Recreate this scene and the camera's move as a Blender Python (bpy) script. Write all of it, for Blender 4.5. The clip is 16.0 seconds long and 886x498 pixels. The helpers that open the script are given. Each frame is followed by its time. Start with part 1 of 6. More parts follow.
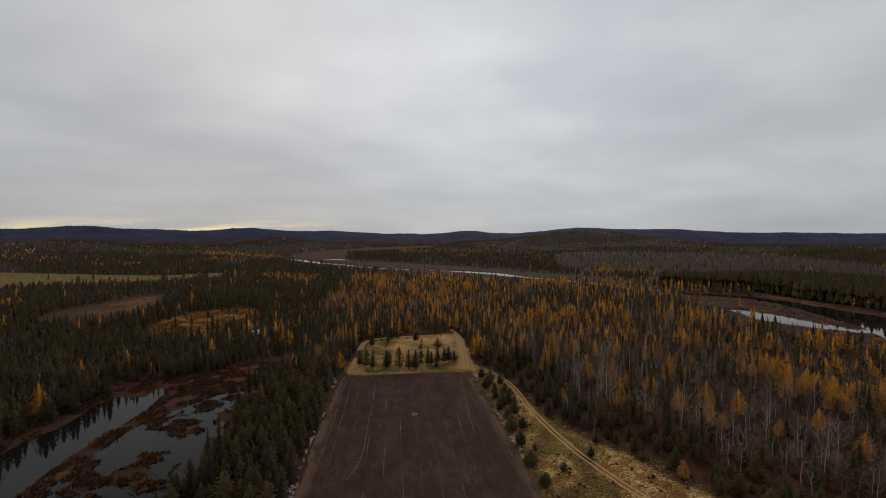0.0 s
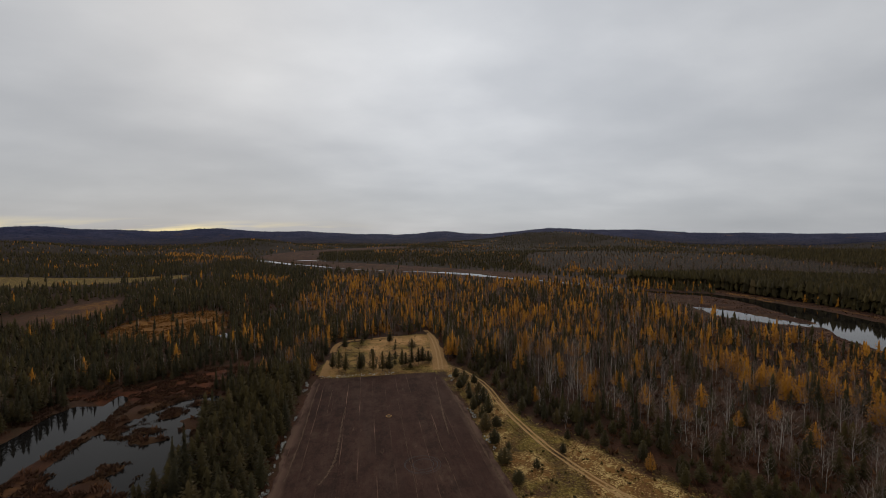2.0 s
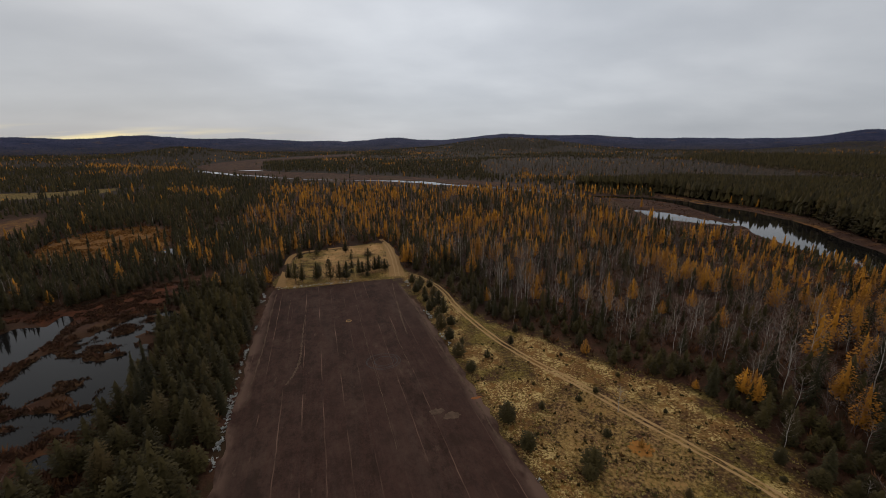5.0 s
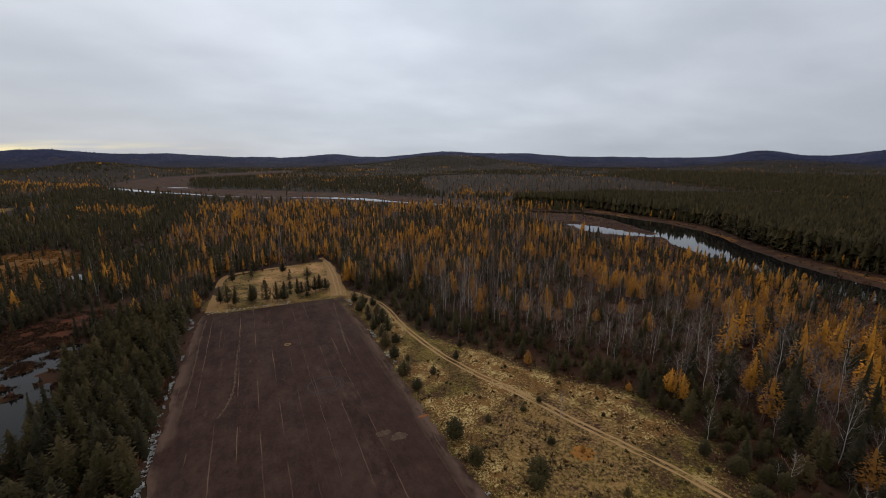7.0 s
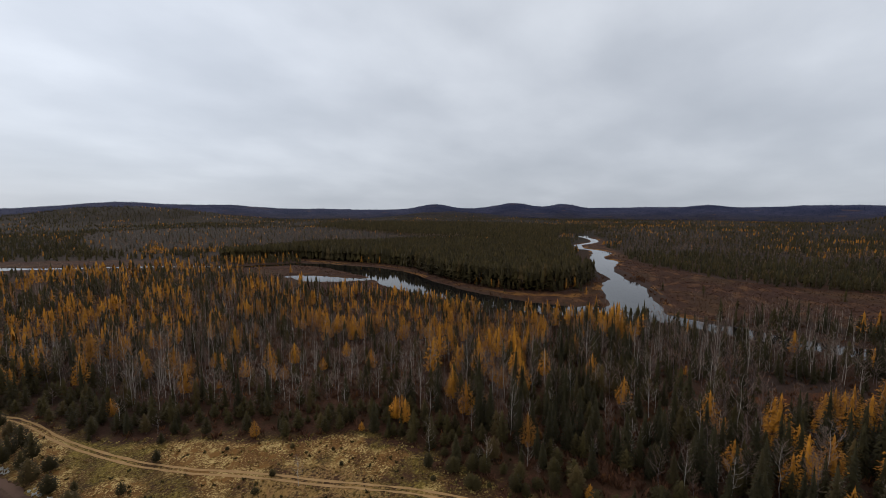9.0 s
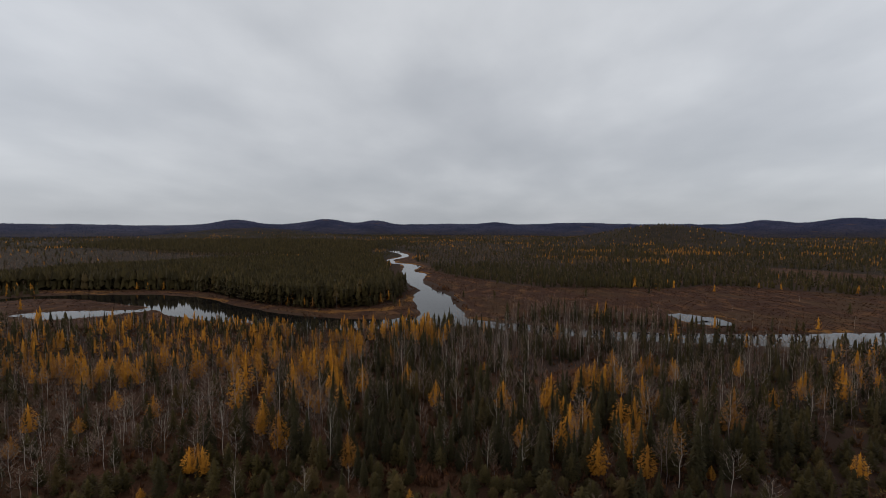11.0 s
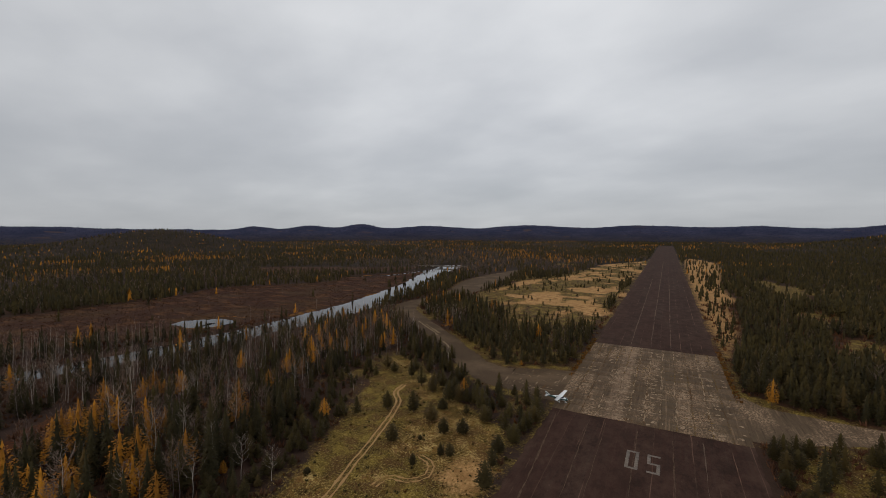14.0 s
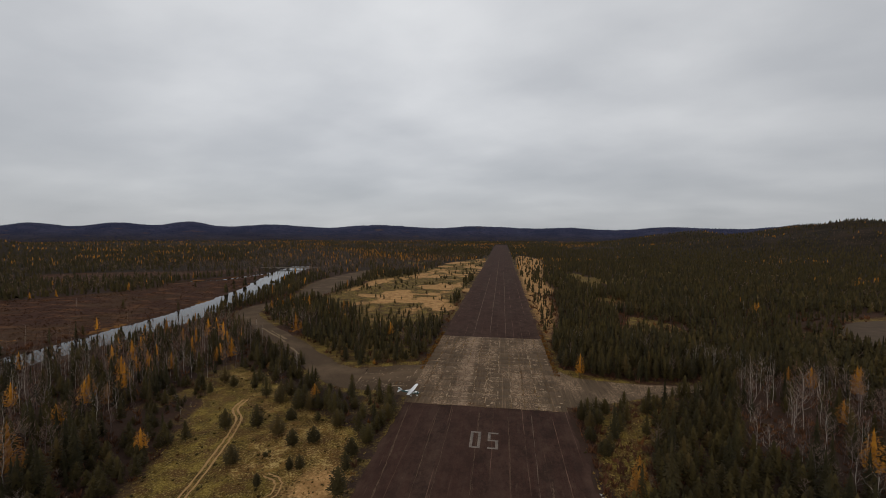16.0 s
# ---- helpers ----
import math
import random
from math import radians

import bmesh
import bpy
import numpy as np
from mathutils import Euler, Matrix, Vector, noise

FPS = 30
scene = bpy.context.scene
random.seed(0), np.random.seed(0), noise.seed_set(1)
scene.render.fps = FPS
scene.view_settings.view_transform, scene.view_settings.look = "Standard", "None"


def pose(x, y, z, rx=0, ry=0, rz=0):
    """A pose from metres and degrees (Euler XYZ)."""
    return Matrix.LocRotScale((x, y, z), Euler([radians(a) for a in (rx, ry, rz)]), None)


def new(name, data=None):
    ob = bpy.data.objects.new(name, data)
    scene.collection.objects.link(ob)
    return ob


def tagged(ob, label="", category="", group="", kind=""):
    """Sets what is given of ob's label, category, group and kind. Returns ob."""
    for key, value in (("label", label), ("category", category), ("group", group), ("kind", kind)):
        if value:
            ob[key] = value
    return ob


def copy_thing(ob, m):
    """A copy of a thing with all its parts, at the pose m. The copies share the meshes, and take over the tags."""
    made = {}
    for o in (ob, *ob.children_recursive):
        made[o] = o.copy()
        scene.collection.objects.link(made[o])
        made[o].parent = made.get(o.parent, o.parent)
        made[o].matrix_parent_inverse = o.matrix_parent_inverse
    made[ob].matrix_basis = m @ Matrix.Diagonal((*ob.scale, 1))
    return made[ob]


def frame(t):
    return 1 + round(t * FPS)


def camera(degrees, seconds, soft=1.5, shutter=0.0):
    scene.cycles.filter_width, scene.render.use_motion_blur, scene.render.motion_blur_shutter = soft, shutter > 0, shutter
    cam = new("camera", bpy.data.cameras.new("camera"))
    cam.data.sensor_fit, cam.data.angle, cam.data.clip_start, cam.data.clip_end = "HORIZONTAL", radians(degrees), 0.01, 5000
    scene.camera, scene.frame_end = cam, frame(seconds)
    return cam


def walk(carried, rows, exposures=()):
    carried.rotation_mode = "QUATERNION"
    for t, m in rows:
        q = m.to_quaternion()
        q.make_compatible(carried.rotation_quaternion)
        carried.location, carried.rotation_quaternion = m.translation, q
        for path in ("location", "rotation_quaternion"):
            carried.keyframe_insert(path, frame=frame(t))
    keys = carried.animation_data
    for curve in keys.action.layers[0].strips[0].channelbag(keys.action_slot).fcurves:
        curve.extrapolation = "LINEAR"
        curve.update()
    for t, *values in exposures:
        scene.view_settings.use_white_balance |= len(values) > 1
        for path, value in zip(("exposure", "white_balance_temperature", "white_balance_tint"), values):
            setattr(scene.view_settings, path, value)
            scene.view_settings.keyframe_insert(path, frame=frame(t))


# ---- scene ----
# camera: hovers 60 m above an old runway and turns where it is
EYE_HEIGHT = 60.0
cam = camera(94.2, 16.0, soft=0.75)
# seconds, tilt, roll, turn
PATH = [
    (0.0, 88.11, -0.08, -7.00),
    (0.5, 88.14, -0.07, -7.53),
    (1.0, 88.17, -0.07, -8.80),
    (1.5, 88.20, -0.03, -9.82),
    (2.0, 88.18, -0.02, -10.64),
    (2.5, 88.20, 0.02, -11.97),
    (3.0, 88.18, 0.07, -13.89),
    (3.5, 87.29, 0.05, -14.79),
    (4.0, 83.69, 0.11, -15.47),
    (4.5, 78.00, 0.00, -16.24),
    (4.7, 75.52, -0.02, -16.65),
    (6.8, 76.37, -0.10, -21.68),
    (7.0, 77.72, -0.10, -25.14),
    (7.5, 80.36, -0.19, -34.28),
    (8.0, 82.35, -0.10, -42.75),
    (8.5, 83.77, -0.01, -52.05),
    (9.0, 84.80, -0.01, -63.38),
    (9.2, 85.15, -0.06, -68.40),
    (11.3, 87.26, 0.08, -94.85),
    (11.5, 87.38, 0.18, -100.11),
    (12.0, 87.49, 0.23, -112.36),
    (12.5, 87.60, 0.06, -121.35),
    (13.0, 87.71, 0.07, -131.78),
    (13.5, 87.77, -0.01, -141.36),
    (14.0, 87.80, -0.00, -151.40),
    (14.5, 87.82, 0.02, -161.64),
    (15.0, 87.81, -0.08, -170.04),
    (15.5, 87.83, -0.17, -171.28),
    (16.0, 87.80, -0.27, -171.80),
]
walk(cam, [(t, pose(0, 0, EYE_HEIGHT, rx, ry, rz)) for t, rx, ry, rz in PATH],
     exposures=[(0.0, -0.18, 6500, 10), (4.0, -0.18, 6500, 10), (4.7, -0.12, 6400, 10), (7.0, 0.06, 6050, 10), (8.0, 0.20, 6100, 10),
                (9.2, 0.18, 6100, 10), (11.3, -0.02, 6400, 10), (12.5, -0.06, 6450, 10), (16.0, -0.08, 6500, 10)])

# ---------------------------------------------------------------- sky and sun
SUN_TURN = radians(-20)      # the brighter part of the cloud, towards the far end of the runway


def nodes_of(tree):
    tree.nodes.clear()
    return tree.nodes, tree.links


def build_world():
    world = bpy.data.worlds.new("overcast_sky")
    world.use_nodes = True
    scene.world = world
    n, l = nodes_of(world.node_tree)
    out = n.new("ShaderNodeOutputWorld")
    bg = n.new("ShaderNodeBackground")
    sky = n.new("ShaderNodeTexSky")
    sky.sky_type = "NISHITA"
    sky.sun_disc = False
    sky.sun_elevation = radians(28)
    sky.sun_rotation = SUN_TURN
    skyval = n.new("ShaderNodeVectorMath")
    skyval.operation = "SCALE"
    skyval.inputs["Scale"].default_value = 0.07
    l.new(sky.outputs[0], skyval.inputs[0])
    co = n.new("ShaderNodeTexCoord")
    sep = n.new("ShaderNodeSeparateXYZ")
    l.new(co.outputs["Generated"], sep.inputs[0])

    def math(op, a, b=None):
        m = n.new("ShaderNodeMath")
        m.operation = op
        for i, v in enumerate((a, b)):
            if v is None:
                continue
            if isinstance(v, (int, float)):
                m.inputs[i].default_value = v
            else:
                l.new(v, m.inputs[i])
        return m.outputs[0]

    up = math("MAXIMUM", sep.outputs[2], 0.0)
    zz = math("ADD", up, 0.22)
    comb = n.new("ShaderNodeCombineXYZ")
    l.new(math("DIVIDE", sep.outputs[0], zz), comb.inputs[0])
    l.new(math("DIVIDE", sep.outputs[1], zz), comb.inputs[1])

    def cloud(scale, detail, rough, seed, stretch):
        mp = n.new("ShaderNodeMapping")
        mp.inputs["Location"].default_value = (seed, seed * 0.7, 0)
        mp.inputs["Rotation"].default_value = (0, 0, 0.5)
        mp.inputs["Scale"].default_value = (1, stretch, 1)
        l.new(comb.outputs[0], mp.inputs[0])
        t = n.new("ShaderNodeTexNoise")
        t.inputs["Scale"].default_value = scale
        t.inputs["Detail"].default_value = detail
        t.inputs["Roughness"].default_value = rough
        l.new(mp.outputs[0], t.inputs["Vector"])
        return t.outputs["Fac"]

    big = cloud(0.80, 2.5, 0.48, 3.1, 1.3)
    fine = cloud(2.0, 5.0, 0.50, 8.4, 1.25)
    mixv = math("ADD", 0.13, math("ADD", math("MULTIPLY", big, 0.50), math("MULTIPLY", fine, 0.24)))
    spread = math("ADD", 0.62, math("MULTIPLY", math("MINIMUM", up, 0.4), 1.3))
    mixv = math("ADD", 0.51, math("MULTIPLY", math("SUBTRACT", mixv, 0.51), spread))
    # clouds grow brighter upwards, as the layer thins to the eye
    lift = math("MULTIPLY", math("MINIMUM", up, 0.4), 0.34)
    ramp = n.new("ShaderNodeValToRGB")
    e = ramp.color_ramp.elements
    e[0].position, e[0].color = 0.34, (0.385, 0.405, 0.435, 1)
    e[1].position, e[1].color = 0.76, (0.720, 0.730, 0.745, 1)
    mid = ramp.color_ramp.elements.new(0.54)
    mid.color = (0.515, 0.530, 0.556, 1)
    l.new(math("ADD", mixv, lift), ramp.inputs[0])
    mix = n.new("ShaderNodeMixRGB")
    mix.inputs[0].default_value = 0.93
    l.new(skyval.outputs[0], mix.inputs[1])
    l.new(ramp.outputs[0], mix.inputs[2])
    # the cloud is thinner round the hidden sun
    sunward = math("ADD", math("ADD", math("MULTIPLY", sep.outputs[0], 0.315), math("MULTIPLY", sep.outputs[1], 0.865)), math("MULTIPLY", sep.outputs[2], 0.39))
    glow = math("ADD", math("ADD", 0.88, math("MULTIPLY", math("MINIMUM", up, 0.30), 0.30)), math("MULTIPLY", math("POWER", math("MAXIMUM", sunward, 0.0), 7.0), 0.34))
    behind = math("ADD", math("ADD", math("MULTIPLY", sep.outputs[0], 0.30), math("MULTIPLY", sep.outputs[1], -0.82)), math("MULTIPLY", sep.outputs[2], 0.50))
    glow = math("ADD", glow, math("MULTIPLY", math("POWER", math("MAXIMUM", behind, 0.0), 4.0), 0.20))
    bright = n.new("ShaderNodeVectorMath")
    bright.operation = "SCALE"
    l.new(mix.outputs[0], bright.inputs[0])
    l.new(glow, bright.inputs["Scale"])
    # a gap below the cloud, pale yellow, low over the hills on one side
    side = math("ADD", math("MULTIPLY", sep.outputs[0], -0.40), math("MULTIPLY", sep.outputs[1], 0.916))
    sidem = n.new("ShaderNodeMapRange")
    sidem.inputs["From Min"].default_value = 0.90
    sidem.inputs["From Max"].default_value = 1.0
    l.new(side, sidem.inputs["Value"])
    low = n.new("ShaderNodeMapRange")
    low.inputs["From Min"].default_value = 0.036
    low.inputs["From Max"].default_value = 0.014
    l.new(sep.outputs[2], low.inputs["Value"])
    streak = n.new("ShaderNodeMapRange")
    streak.inputs["From Min"].default_value = 0.44
    streak.inputs["From Max"].default_value = 0.62
    l.new(cloud(0.9, 3.0, 0.6, 1.7, 2.5), streak.inputs["Value"])
    gap = math("MULTIPLY", math("MULTIPLY", sidem.outputs[0], low.outputs[0]), streak.outputs[0])
    mix2 = n.new("ShaderNodeMixRGB")
    mix2.inputs[2].default_value = (0.95, 0.80, 0.46, 1)
    l.new(gap, mix2.inputs[0])
    l.new(bright.outputs[0], mix2.inputs[1])
    l.new(mix2.outputs[0], bg.inputs[0])
    bg.inputs[1].default_value = SKY_STRENGTH
    l.new(bg.outputs[0], out.inputs[0])


SKY_STRENGTH = 1.0
build_world()
sun = new("sun", bpy.data.lights.new("sun", "SUN"))
sun.data.energy, sun.data.angle, sun.data.color = 0.60, radians(25), (1.0, 0.90, 0.78)
sun.matrix_world = pose(0, 0, 300, 62, 0, 180 - 20)


# ---------------------------------------------------------------- materials
class Mat:
    """A small helper round a node material."""

    def __init__(self, name, rough=0.9, metal=0.0, spec=0.3):
        self.m = bpy.data.materials.new(name)
        self.m.use_nodes = True
        self.n, self.l = nodes_of(self.m.node_tree)
        out = self.n.new("ShaderNodeOutputMaterial")
        self.b = self.n.new("ShaderNodeBsdfPrincipled")
        self.b.inputs["Roughness"].default_value = rough
        self.b.inputs["Metallic"].default_value = metal
        self.b.inputs["Specular IOR Level"].default_value = spec
        self.l.new(self.b.outputs[0], out.inputs[0])
        self.geo = self.n.new("ShaderNodeNewGeometry")

    def put(self, sock, v):
        if isinstance(v, bpy.types.NodeSocket):
            self.l.new(v, sock)
        elif isinstance(v, (tuple, list)) and len(v) == 3 and sock.type == "RGBA":
            sock.default_value = (*v, 1)
        else:
            sock.default_value = v

    def math(self, op, a, b=0.0, clamp=False):
        m = self.n.new("ShaderNodeMath")
        m.operation, m.use_clamp = op, clamp
        self.put(m.inputs[0], a)
        self.put(m.inputs[1], b)
        return m.outputs[0]

    def noise(self, scale, detail=3.0, rough=0.55, stretch=(1, 1, 1), at=(0, 0, 0), vec=None):
        mp = self.n.new("ShaderNodeMapping")
        mp.inputs["Scale"].default_value = stretch
        mp.inputs["Location"].default_value = at
        self.l.new(vec or self.geo.outputs["Position"], mp.inputs[0])
        t = self.n.new("ShaderNodeTexNoise")
        t.inputs["Scale"].default_value = scale
        t.inputs["Detail"].default_value = detail
        t.inputs["Roughness"].default_value = rough
        self.l.new(mp.outputs[0], t.inputs["Vector"])
        return t.outputs["Fac"]

    def range(self, v, lo, hi, a=0.0, b=1.0):
        r = self.n.new("ShaderNodeMapRange")
        self.put(r.inputs["Value"], v)
        for k, x in (("From Min", lo), ("From Max", hi), ("To Min", a), ("To Max", b)):
            r.inputs[k].default_value = x
        return r.outputs[0]

    def mix(self, f, a, b, kind="MIX"):
        x = self.n.new("ShaderNodeMixRGB")
        x.blend_type = kind
        self.put(x.inputs[0], f)
        self.put(x.inputs[1], a)
        self.put(x.inputs[2], b)
        return x.outputs[0]

    def attr(self, name):
        a = self.n.new("ShaderNodeAttribute")
        a.attribute_name = name
        return a.outputs["Fac"]

    def chance(self):
        """One random number for each tree: by object, and by tree in a joined wood."""
        o = self.n.new("ShaderNodeObjectInfo")
        return self.math("FRACT", self.math("ADD", o.outputs["Random"], self.attr("vary")))

    def island(self):
        return self.geo.outputs["Random Per Island"]

    def bump(self, height, strength=0.4, distance=0.1):
        b = self.n.new("ShaderNodeBump")
        b.inputs["Strength"].default_value = strength
        b.inputs["Distance"].default_value = distance
        self.l.new(height, b.inputs["Height"])
        self.l.new(b.outputs[0], self.b.inputs["Normal"])

    def done(self, color):
        self.put(self.b.inputs["Base Color"], color)
        return self.m


def plain(name, a, b, scale=3.0, rough=0.8, metal=0.0, spec=0.12):
    m = Mat(name, rough, metal, spec)
    return m.done(m.mix(m.noise(scale, 4), a, b))


def foliage(name, dark, light, odd, oddness=0.15):
    """Leaves: each tree has its own tone, each spray differs a little, some trees are of the odd colour."""
    m = Mat(name, 0.9, 0, 0.12)
    own = m.math("FRACT", m.math("MULTIPLY", m.chance(), 7.31))
    c = m.mix(m.math("ADD", m.math("MULTIPLY", m.island(), 0.5), m.math("MULTIPLY", own, 0.5)), dark, light)
    c = m.mix(m.math("MULTIPLY", m.range(m.chance(), 1 - oddness, 1), 0.8), c, odd)
    c = m.mix(m.range(m.noise(0.03, 2), 0.35, 0.65), c, m.mix(0.3, c, (0.02, 0.018, 0.012)))
    return m.done(c)


PINE = foliage("pine_needles", (0.0205, 0.0152, 0.0052), (0.0740, 0.0535, 0.0160), (0.0950, 0.0600, 0.0200))
SPRUCE = foliage("spruce_needles", (0.0175, 0.0148, 0.0066), (0.0580, 0.0465, 0.0175), (0.0800, 0.0550, 0.0210))
LARCH = foliage("larch_needles", (0.230, 0.090, 0.010), (0.620, 0.262, 0.025), (0.17, 0.074, 0.020), 0.5)
GREY_BARK = plain("aspen_bark", (0.0742, 0.0532, 0.0473), (0.2226, 0.1710, 0.1575), 2.0, 0.9, 0, 0.1)
ASPEN = foliage("bare_crowns", (0.118, 0.071, 0.050), (0.268, 0.184, 0.139), (0.20, 0.094, 0.040), 0.20)
SHRUB = foliage("marsh_shrubs", (0.0380, 0.0150, 0.0082), (0.0840, 0.0350, 0.0172), (0.1200, 0.0560, 0.0210), 0.28)
GRASS = foliage("dry_grass", (0.108, 0.061, 0.014), (0.34, 0.212, 0.056), (0.21, 0.15, 0.040), 0.3)
LICHEN = foliage("lichen", (0.19, 0.120, 0.030), (0.56, 0.410, 0.140), (0.24, 0.130, 0.028), 0.40)

def hazed_upland_cover(m):
    """Mottled far woods: dark spruce, paler leafless slopes, thin gold streaks; haze blue is mixed into the colours."""
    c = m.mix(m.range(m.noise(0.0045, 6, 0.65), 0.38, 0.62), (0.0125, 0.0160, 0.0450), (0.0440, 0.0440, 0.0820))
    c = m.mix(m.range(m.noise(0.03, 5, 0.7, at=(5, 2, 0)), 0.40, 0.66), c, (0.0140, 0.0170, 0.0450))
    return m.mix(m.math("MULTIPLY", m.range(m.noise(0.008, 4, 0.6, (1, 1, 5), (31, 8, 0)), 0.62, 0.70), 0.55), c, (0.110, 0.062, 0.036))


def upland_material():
    m = Mat("hazed_upland_needles", 0.95, 0, 0.05)
    # the far trees carry the same painted haze blue
    return m.done(m.mix(m.math("MULTIPLY", m.island(), 0.4), hazed_upland_cover(m), (0.0120, 0.0145, 0.0330)))


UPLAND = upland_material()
BARK = plain("dark_bark", (0.0583, 0.0370, 0.0294), (0.1484, 0.0997, 0.0840), 6.0, 0.95, 0, 0.1)
BIRCH = plain("birch_bark", (0.22, 0.180, 0.145), (0.56, 0.500, 0.430), 1.2, 0.85, 0, 0.15)
TWIG = foliage("grey_twigs", (0.130, 0.087, 0.064), (0.325, 0.244, 0.195), (0.19, 0.105, 0.062), 0.15)


def ground_material():
    m = Mat("ground_cover", 0.97, 0, 0.1)
    big, mid, fine = m.noise(0.02, 4), m.noise(0.16, 5, 0.6), m.noise(1.3, 4, 0.65)
    far = m.noise(0.004, 5, 0.6)
    rag = m.math("ADD", m.math("MULTIPLY", mid, 0.55), m.math("MULTIPLY", fine, 0.45))

    def cut(name, soft=0.12):
        v = m.math("ADD", m.attr(name), m.math("MULTIPLY", m.math("SUBTRACT", rag, 0.5), 1.1))
        return m.range(v, 0.5 - soft, 0.5 + soft)

    floor = m.mix(m.range(fine, 0.3, 0.7), (0.0340, 0.0148, 0.0088), (0.0920, 0.0410, 0.0220))
    floor = m.mix(m.range(mid, 0.42, 0.62), floor, (0.0393, 0.0231, 0.0109))
    floor = m.mix(m.range(far, 0.45, 0.6), floor, (0.0418, 0.0249, 0.0185))
    heath = m.mix(m.range(m.noise(0.02, 5, 0.7, at=(3, 8, 0)), 0.42, 0.60), (0.0150, 0.0100, 0.0048), (0.0300, 0.0180, 0.0095))
    floor = m.mix(m.attr("heath"), floor, heath)
    sand = m.mix(m.range(fine, 0.3, 0.7), (0.330, 0.172, 0.062), (0.540, 0.312, 0.126))
    sand = m.mix(m.range(mid, 0.45, 0.62), sand, (0.260, 0.134, 0.048))
    sand = m.mix(m.range(big, 0.5, 0.62), sand, (0.370, 0.205, 0.074))
    speck = m.noise(1.9, 4, 0.75, at=(40, 3, 0))
    sand = m.mix(m.math("MULTIPLY", m.range(m.noise(0.30, 4, 0.65, at=(13, 60, 0)), 0.58, 0.66), 0.75), sand, (0.095, 0.066, 0.020))
    lich = m.mix(m.range(m.math("ADD", speck, m.math("MULTIPLY", m.math("SUBTRACT", mid, 0.5), 0.5)), 0.50, 0.57), (0.135, 0.062, 0.018), (0.480, 0.330, 0.125))
    lich = m.mix(m.range(m.noise(0.35, 4, 0.6, at=(9, 30, 0)), 0.50, 0.62), lich, (0.185, 0.088, 0.024))
    marsh = m.mix(m.range(rag, 0.35, 0.65), (0.0280, 0.0112, 0.0064), (0.0590, 0.0240, 0.0122))
    marsh = m.mix(m.range(m.noise(0.05, 5, 0.65, (1, 2.2, 1)), 0.50, 0.64), marsh, (0.1060, 0.0480, 0.0180))
    marsh = m.mix(m.math("MULTIPLY", m.range(big, 0.50, 0.60), 0.5), marsh, (0.0600, 0.0330, 0.0135))
    grass = m.mix(m.range(rag, 0.36, 0.64), (0.080, 0.0300, 0.0080), (0.235, 0.1080, 0.0240))
    red = m.mix(m.range(rag, 0.40, 0.62), (0.0240, 0.0085, 0.0046), (0.1080, 0.0340, 0.0125))
    moss = m.mix(m.range(rag, 0.42, 0.58), (0.056, 0.0345, 0.0085), (0.208, 0.142, 0.0280))
    moss = m.mix(m.math("MULTIPLY", m.range(m.noise(0.17, 5, 0.65, at=(70, 14, 0)), 0.46, 0.58), 0.80), moss, (0.088, 0.0430, 0.0145))
    moss = m.mix(m.math("MULTIPLY", m.range(speck, 0.55, 0.61), 0.50), moss, (0.430, 0.315, 0.1200))
    moss = m.mix(m.math("MULTIPLY", m.range(speck, 0.46, 0.40), 0.62), moss, (0.045, 0.0240, 0.0085))
    c = floor
    for name, col in (("marsh", marsh), ("grass", grass), ("red", red), ("moss", moss), ("sand", sand), ("lichen", lich)):
        c = m.mix(cut(name), c, col)
    # distant haze is put into the base colour of the far hills
    c = m.mix(m.attr("upland_haze"), c, hazed_upland_cover(m))
    m.bump(m.math("ADD", mid, m.math("MULTIPLY", fine, 0.4)), 0.7, 0.5)
    return m.done(c)


